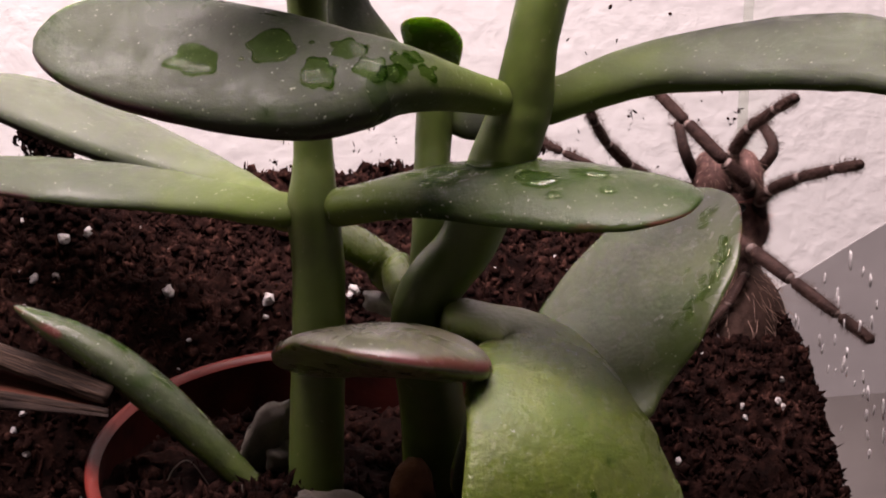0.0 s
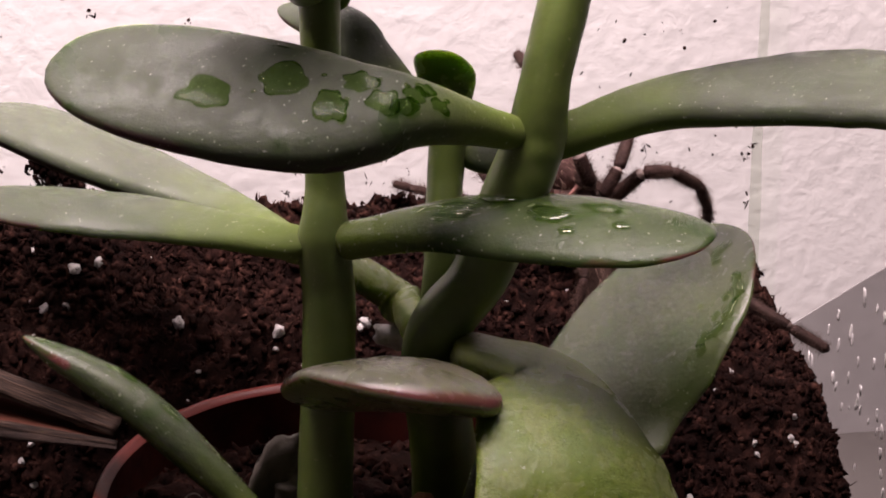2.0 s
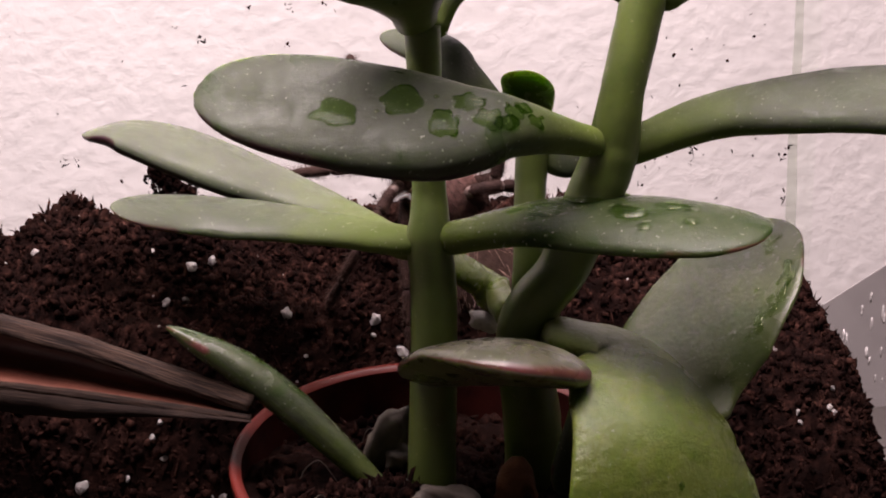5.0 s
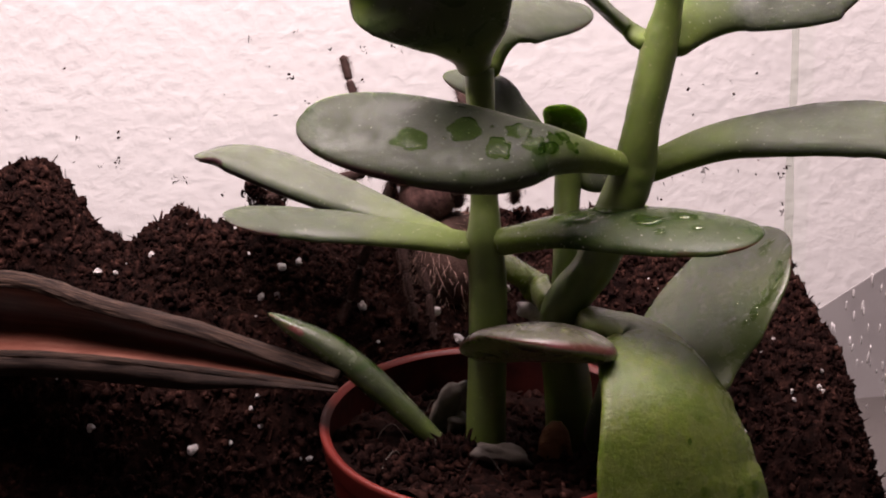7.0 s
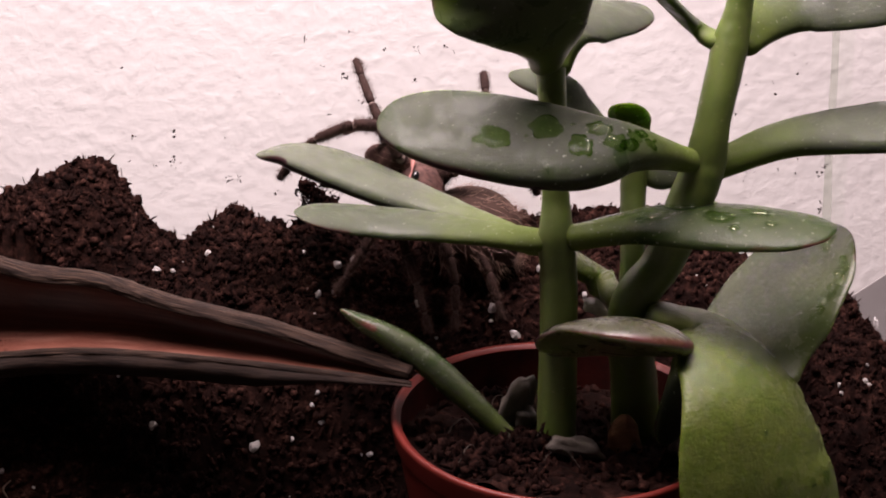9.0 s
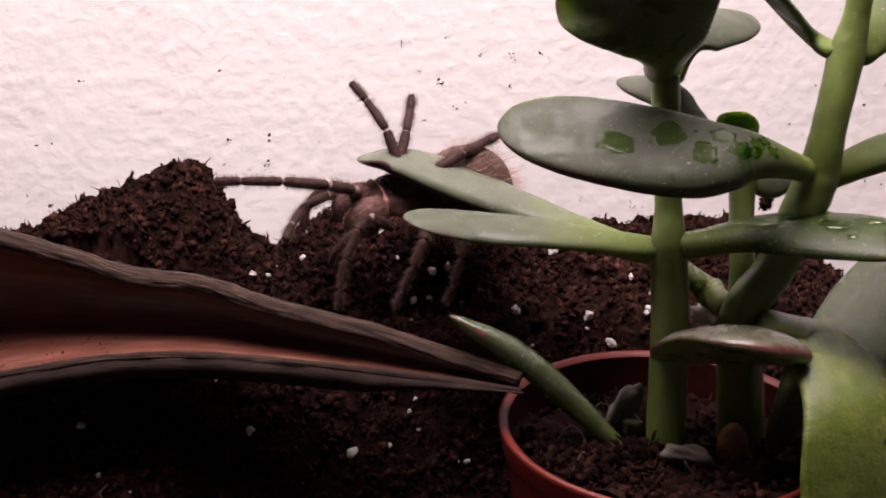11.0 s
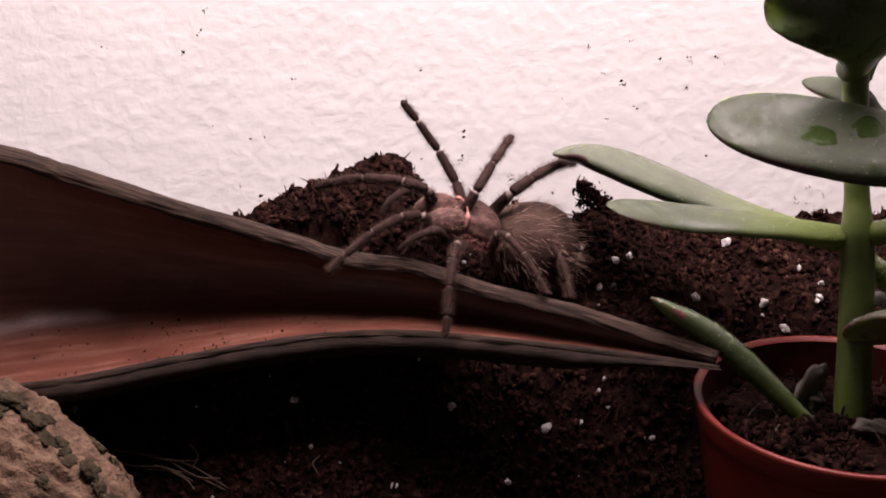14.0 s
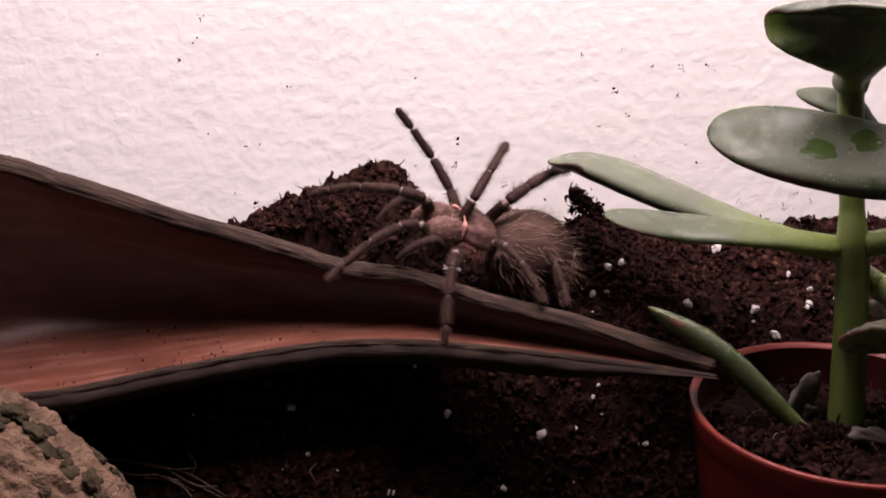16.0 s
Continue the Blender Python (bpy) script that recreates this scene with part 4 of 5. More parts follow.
def bark_piece():
    pts = [(-0.240, 0.034, 0.010), (-0.205, 0.030, 0.002), (-0.180, 0.024, -0.012), (-0.166, 0.014, -0.038)]
    line = spline(pts, 120)
    vs, sides = [], 128
    for i, p in enumerate(line):
        tan = (line[min(i + 1, 119)] - line[max(i - 1, 0)]).normalized()
        s = tan.cross(Vector((0, 1, 0))).normalized()
        w = s.cross(tan)
        r = 0.0195 * (1 - 0.15 * (i / 119))
        for j in range(sides):
            a = 2 * math.pi * j / sides
            d = s * math.cos(a) + w * math.sin(a)
            q = p + d * r
            g = Vector((i * 0.055, math.cos(a) * 5.5, math.sin(a) * 5.5))
            h = 0.0026 * noise.noise(q * 60) + 0.0024 * abs(noise.noise(g)) + 0.0014 * noise.noise(Vector((i * 0.16, math.cos(a) * 13, math.sin(a) * 13))) + 0.0009 * noise.noise(q * 700)
            vs.append(q + d * h)
    f = grid_faces(120, sides) + [tuple(range(sides))[::-1], tuple(range(119 * sides, 120 * sides))]
    th = new("bark_piece")
    tagged(th, "rough brown piece of cork bark on the soil", "bark")
    put("bark_core", mesh_from("bark_core", vs, f, BARK), th)
    rng = random.Random(9)
    for n in range(58):
        i, j = rng.randrange(20, 112), rng.randrange(sides)
        if n > 12:
            i = 24 + 2 * (n - 13)
            edge = [(vs[i * sides + k] - line[i]).normalized().dot(Vector((0.72, -0.12, 0.68))) for k in range(sides)]
            j = (edge.index(max(edge)) + rng.randrange(-9, 10)) % sides
        p = vs[i * sides + j]
        bm = lump(rng.uniform(0.0012, 0.0032), 200 + n, 3, 0.7, (1.0, 0.8, 0.35), 2.0)
        d = (p - line[i]).normalized()
        m = d.to_track_quat("Z", "Y").to_matrix() @ Euler((0, 0, rng.uniform(0, 6))).to_matrix()
        for v in bm.verts:
            v.co = p + m @ v.co
        part("bark_flake", bm, BARK_DARK, th, "dark weathered flake of bark")


bark_piece()


def roots():
    rng = random.Random(3)
    for way in [
        [(-0.1666, 0.0467, -0.0089), (-0.1559, 0.0458, -0.0102), (-0.1459, 0.0442, -0.0130), (-0.1372, 0.0411, -0.0180)],
        [(-0.1554, 0.0444, -0.0134), (-0.1485, 0.0435, -0.0142), (-0.1435, 0.0427, -0.0159), (-0.1379, 0.0408, -0.0182)],
        [(-0.1647, 0.0460, -0.0099), (-0.1586, 0.0448, -0.0126), (-0.1510, 0.0440, -0.0131), (-0.1442, 0.0425, -0.0169)],
        [(-0.1590, 0.0460, -0.0096), (-0.1497, 0.0442, -0.0116), (-0.1432, 0.0444, -0.0119)],
        [(-0.1535, 0.0442, -0.0125), (-0.1473, 0.0427, -0.0153), (-0.1450, 0.0405, -0.0173)],
        [(-0.1456, 0.0457, -0.0084), (-0.1438, 0.0448, -0.0109), (-0.1453, 0.0438, -0.0139)],
        [(-0.1497, 0.0440, -0.0122), (-0.1441, 0.0430, -0.0154), (-0.1390, 0.0424, -0.0159)],
        [(-0.1161, 0.0427, -0.0121), (-0.1178, 0.0419, -0.0137), (-0.1168, 0.0415, -0.0158)],
    ]:
        pts = [(x, y - 0.0006 - rng.uniform(0, 0.0008), z + 0.0004) for x, y, z in way]
        tagged(put("root_fibre", tube("root_fibre", pts, [0.00018, 0.00024, 0.00010], ROOT, sides=6, n=24, rough=0.3)), "thin dry root fibre on the soil", "root", "root fibres")


roots()


def pot_fibres():
    """Thin brown fibres sticking out of the soil in the pot."""
    rng = random.Random(17)
    for _ in range(6):
        a, r = rng.uniform(1.6, 4.4), rng.uniform(0.012, 0.029)
        p = Vector((r * math.cos(a), r * math.sin(a), 0))
        p.z = pot_soil_top(p.x, p.y)
        p = POT_POSE @ p
        d = Vector((rng.uniform(-1, 1), rng.uniform(-1, 1), 0)) * 0.004
        pts = [p, p + d * 0.4 + Vector((0, 0, 0.003)), p + d + Vector((0, 0, rng.uniform(0.002, 0.005))), p + d * 1.7 + Vector((0, 0, 0.0008))]
        tagged(put("root_fibre", tube("root_fibre", pts, [0.00010, 0.00009, 0.00005], DRY, sides=6, n=20)), "thin brown root fibre curling out of the pot soil", "root", "root fibres")


pot_fibres()


# ---- water marks on the side glass ----
def glass_marks():
    rng = random.Random(21)
    marks = [(0.0355, 0.0198, 1.0), (0.0299, 0.0186, 1.2), (0.0347, 0.0148, 1.1), (0.0394, 0.0161, 0.8), (0.0253, 0.0263, 1.2), (0.0202, 0.0260, 0.8), (0.0172, 0.0256, 1.1), (0.0141, 0.0227, 0.8), (0.0155, 0.0192, 0.9), (0.0361, 0.0084, 1.4), (0.0346, 0.0073, 0.9), (0.0296, 0.0109, 1.0), (0.0253, 0.0083, 1.4), (0.0243, 0.0108, 1.0), (0.0239, 0.0073, 0.7), (0.0150, 0.0073, 1.3), (0.0168, 0.0067, 0.7), (0.0149, 0.0037, 1.1), (0.0140, 0.0005, 1.0), (0.0128, -0.0021, 1.0), (0.0089, 0.0073, 1.2), (0.0245, -0.0030, 0.6), (0.0315, 0.0050, 0.6), (0.0284, 0.0059, 0.5), (0.0476, 0.0075, 1.0), (0.0262, 0.0150, 0.7), (0.0081, 0.0031, 1.1), (0.0256, 0.0260, 0.9), (0.0395, 0.0154, 0.8), (0.0292, 0.0177, 0.9), (0.0459, 0.0077, 0.9), (0.0509, 0.0052, 0.6), (0.0171, 0.0093, 1.1), (0.0148, 0.0038, 1.0), (0.0204, 0.0068, 0.5)]
    marks += [(rng.uniform(-0.02, 0.02), rng.uniform(-0.02, 0.03), rng.uniform(0.4, 1.1)) for _ in range(14)]
    for n, (y, z, k) in enumerate(marks):
        bm = lump(0.00052 * k, n + 60, 2, 0.8, (0.12, 0.9, rng.uniform(1.6, 2.6)), 1.4)
        bmesh.ops.rotate(bm, verts=bm.verts, matrix=Euler((rng.uniform(-0.35, 0.35), 0, 0)).to_matrix())
        bmesh.ops.translate(bm, verts=bm.verts, vec=(SIDE_X - 0.0001, y, z))
        tagged(part("water_mark", bm, PALE_STREAK, None), "pale dried water streak on the side glass", "water mark", "water marks on the glass")


glass_marks()


# ---- tarantula ----
LEG_SIZE = (1.05, 0.95, 0.95, 1.1, 0.85, 0.72, 0.67, 0.72)
SEG = (("femur", 0.0118, 0.00128, 0.00114), ("patella", 0.0058, 0.00119, 0.00110), ("tibia", 0.0094, 0.00110, 0.00099), ("metatarsus", 0.0094, 0.00097, 0.00081), ("tarsus", 0.0064, 0.00088, 0.00081))


def hairs(verts, faces, ids, rng, count, root, length, thick, slot):
    """Thin curling three-sided hairs. root(rng) gives a place and the way out of the skin."""
    for _ in range(count):
        p, d = root(rng)
        d = (d + Vector((rng.uniform(-.4, .4), rng.uniform(-.4, .4), rng.uniform(-.4, .4)))).normalized()
        ln = length * rng.uniform(0.5, 1.2)
        s = d.cross(Vector((rng.uniform(-1, 1), rng.uniform(-1, 1), rng.uniform(-1, 1)))).normalized()
        w = d.cross(s)
        curl = (Vector((rng.uniform(-1, 1), rng.uniform(-1, 1), rng.uniform(-1, 0.4)))) * 0.38
        o = len(verts)
        for k in range(4):
            f = k / 4
            c = p + d * (ln * f) + curl * (ln * f * f)
            r = thick * (1 - 0.7 * f)
            verts += [c + s * r, c - s * (r * .5) + w * (r * .87), c - s * (r * .5) - w * (r * .87)]
        verts.append(p + d * ln + curl * ln)
        for k in range(3):
            j = (k + 1) % 3
            for q in (0, 3, 6):
                faces.append((o + q + k, o + q + j, o + q + 3 + j, o + q + 3 + k))
                ids.append(slot)
            faces.append((o + 9 + k, o + 9 + j, o + 12))
            ids.append(slot)


def segment_mesh(name, ln, r0, r1, seed):
    rng = random.Random(seed)
    n, sides = 14, 12
    verts, faces, ids = [], [], []
    for i in range(n):
        u = i / (n - 1)
        r = (r0 + (r1 - r0) * u) * (1 + 0.12 * math.sin(math.pi * u))
        r *= min(1, (u / 0.06 + 0.35)) if u < 0.06 else min(1, ((1 - u) / 0.06 + 0.35))
        for j in range(sides):
            a = 2 * math.pi * j / sides
            verts.append(Vector((ln * (u * 1.04 - 0.02), r * math.cos(a), r * math.sin(a) * 1.05)))
    faces = grid_faces(n, sides)
    for i in range(n - 1):
        ids += [1 if i >= n - 2 and name != "tarsus" else 0] * sides
    faces += [tuple(range(sides))[::-1], tuple(range((n - 1) * sides, n * sides))]
    ids += [0, 0]

    def root(g):
        u, a = g.uniform(0.08, 0.92), g.uniform(0, 6.28)
        d = Vector((0.35, math.cos(a), math.sin(a))).normalized()
        r = r0 + (r1 - r0) * u
        return Vector((ln * u, r * math.cos(a), r * math.sin(a))), d
    hairs(verts, faces, ids, rng, int(200 + ln * 20000), root, 0.0012, 0.000030, 2)
    return mesh_from(name, verts, faces, [SPIDER, BAND, HAIR_DARK], mat_ids=ids)


def egg(name, axes, mats, shape, hair=0, hair_len=0.002, hair_thick=0.00005, seed=1, nu=30, nv=36):
    """A rounded body; shape(x, a) scales its ring at x (-1 to 1, front is +1)."""
    verts, faces, ids = [], [], []
    for i in range(nu):
        x = -math.cos(math.pi * (i + 0.15) / (nu - 0.7))
        for j in range(nv):
            a = 2 * math.pi * j / nv
            r = math.sqrt(max(0, 1 - x * x)) * shape(x, a)
            verts.append(Vector((x * axes[0], r * math.cos(a) * axes[1], r * math.sin(a) * axes[2])))
    faces = grid_faces(nu, nv) + [tuple(range(nv))[::-1], tuple(range((nu - 1) * nv, nu * nv))]
    ids = [0] * len(faces)
    base = list(verts)
    if hair:
        def root(g):
            k = g.randrange(len(base))
            p = base[k]
            d = Vector((p.x / axes[0] ** 2, p.y / axes[1] ** 2, p.z / axes[2] ** 2)).normalized()
            return p.copy(), (d + Vector((-1.15, 0, -0.35))).normalized()
        hairs(verts, faces, ids, random.Random(seed), hair, root, hair_len, hair_thick, 1)
    return mesh_from(name, verts, faces, mats, mat_ids=ids)


def build_spider():
    th = new("tarantula")
    tagged(th, "brown hairy tarantula with pale leg bands climbing the soil", "tarantula")
    car = put("carapace", egg("carapace", (0.0066, 0.0068, 0.0046), [SPIDER_SHELL, HAIR_DARK], lambda x, a: 1.0 - 0.10 * max(0, x) + 0.05 * math.cos(9 * a) * (1 - abs(x)), 1700, 0.0014, 0.000035, 4), th, "velvety brown shield over the head")
    car.matrix_basis = pose(0, 0, 0.0006)
    bm = lump(0.0011, 9, 2, 0.1, (0.8, 1.2, 0.7))
    bmesh.ops.translate(bm, verts=bm.verts, vec=(0.0040, 0, 0.0046))
    part("eye_cluster", bm, EYE, car, "small dark knob of eyes")
    put("head_band", tube("head_band", [(0.0050, 0.0052 * math.sin(0.26 * k), -0.0002 + 0.0042 * math.cos(0.26 * k)) for k in range(-6, 7)], [0.00025, 0.00050, 0.00032, 0.00055, 0.00020], [PINK], sides=8, n=40, rough=0.9), car, "pink line behind the jaws")
    # pink fringe along the edge of the shield
    vs, fs, ids = [], [], []

    def rimroot(g):
        a = g.uniform(0, 6.28)
        return Vector((0.0064 * math.cos(a), 0.0066 * math.sin(a), g.uniform(-0.0030, -0.0006))), Vector((math.cos(a), math.sin(a), 0.15))
    hairs(vs, fs, ids, random.Random(8), 900, rimroot, 0.0020, 0.00005, 0)
    put("fringe", mesh_from("fringe", vs, fs, [PINK]), car, "pinkish fringe of hair")
    ab = put("abdomen", egg("abdomen", (0.0116, 0.0103, 0.0102), [ABDOMEN, HAIR], lambda x, a: 1.0 - 0.10 * x, 820, 0.0046, 0.00005, 6), th, "dark velvety abdomen with long blond hairs")
    ab.matrix_basis = pose(-0.0172, 0, -0.0004, 0, 6, 0)
    for s in (-1, 1):
        palp_line = [(0.0080, s * 0.0050, -0.0032), (0.0135, s * 0.0082, -0.0004), (0.0172, s * 0.0080, -0.0042), (0.0182, s * 0.0072, -0.0085)]
        put("spinneret", tube("spinneret", [(-0.0275, s * 0.001, -0.003), (-0.0300, s * 0.0018, -0.0028)], [0.0007, 0.0003], SPIDER, sides=8, n=6), th)
        ch = put("chelicera", egg("chelicera", (0.0056, 0.0034, 0.0046), [SPIDER_SHELL, HAIR], lambda x, a: 1.0, 420, 0.0013, 0.00004, 7, 16, 18), th, "hairy jaw")
        ch.matrix_basis = pose(0.0086, s * 0.0030, -0.0012, 0, 28, 0)
        palp = put("pedipalp", tube("pedipalp", palp_line, [0.0011, 0.0011, 0.0010, 0.0008], [SPIDER], sides=12, n=20), th, "short feeler beside the jaws")
        vs, fs, ids = [], [], []
        line = spline(palp_line, 30)

        def palproot(g):
            a = g.uniform(0, 6.28)
            d = Vector((0.2, math.cos(a), math.sin(a)))
            return line[g.randrange(30)] + d * 0.0009, d
        hairs(vs, fs, ids, random.Random(12), 260, palproot, 0.0017, 0.00004, 0)
        put("bristles", mesh_from("bristles", vs, fs, [HAIR_DARK]), palp, "brown bristles")
    kinds = {}
    legs = []
    for leg in range(8):
        size = LEG_SIZE[leg]
        if size not in kinds:
            kinds[size] = [segment_mesh(n, ln * size, a * (0.3 + 0.7 * size), b * (0.3 + 0.7 * size), 30 + k) for k, (n, ln, a, b) in enumerate(SEG)]
        legs.append([put(SEG[k][0], kinds[size][k], th) for k in range(5)])
    return th, legs


tarantula, leg_parts = build_spider()

# Seconds, middle of the head shield, middle of the abdomen, way up from the back.
BODY = [
    (0, (0.0771, 0.0620, 0.0211), (0.0769, 0.0590, 0.0041), (0, -1, 0.15)),
    (0.5, (0.0630, 0.0620, 0.0263), (0.0726, 0.0590, 0.0085), (0, -1, 0.15)),
    (1, (0.0554, 0.0620, 0.0280), (0.0665, 0.0590, 0.0125), (0, -1, 0.2)),
    (1.5, (0.0496, 0.0620, 0.0291), (0.0610, 0.0590, 0.0155), (0, -1, 0.2)),
    (2, (0.0455, 0.0620, 0.0306), (0.0558, 0.0590, 0.0146), (0, -1, 0.2)),
    (2.5, (0.0414, 0.0620, 0.0303), (0.0499, 0.0580, 0.0143), (0, -1, 0.25)),
    (3, (0.0363, 0.0620, 0.0296), (0.0446, 0.0570, 0.0146), (0, -1, 0.3)),
    (3.7, (0.0275, 0.0610, 0.0298), (0.0394, 0.0560, 0.0160), (0, -1, 0.3)),
    (4.8, (0.0091, 0.0590, 0.0371), (0.0193, 0.0560, 0.0205), (0, -1, 0.3)),
    (5.8, (-0.0067, 0.0590, 0.0419), (0.0008, 0.0560, 0.0243), (0, -1, 0.3)),
    (8.2, (-0.0086, 0.0590, 0.0425), (-0.0005, 0.0560, 0.0247), (0, -1, 0.3)),
    (9.2, (-0.0248, 0.0580, 0.0437), (-0.0112, 0.0600, 0.0346), (0, -0.7, 0.7)),
    (10.5, (-0.0427, 0.0550, 0.0441), (-0.0247, 0.0610, 0.0451), (0, -0.35, 0.94)),
    (11, (-0.0509, 0.0540, 0.0453), (-0.0337, 0.0600, 0.0455), (0, -0.35, 0.94)),
    (11.5, (-0.0582, 0.0535, 0.0428), (-0.0404, 0.0590, 0.0403), (0, -0.35, 0.94)),
    (12, (-0.0719, 0.0525, 0.0409), (-0.0541, 0.0575, 0.0381), (0, -0.35, 0.94)),
    (12.5, (-0.0791, 0.0515, 0.0393), (-0.0606, 0.0575, 0.0321), (0, -0.35, 0.94)),
    (12.9, (-0.0789, 0.0515, 0.0393), (-0.0595, 0.0575, 0.0312), (0, -0.35, 0.94)),
    (16, (-0.0789, 0.0515, 0.0393), (-0.0595, 0.0575, 0.0312), (0, -0.35, 0.94)),
]
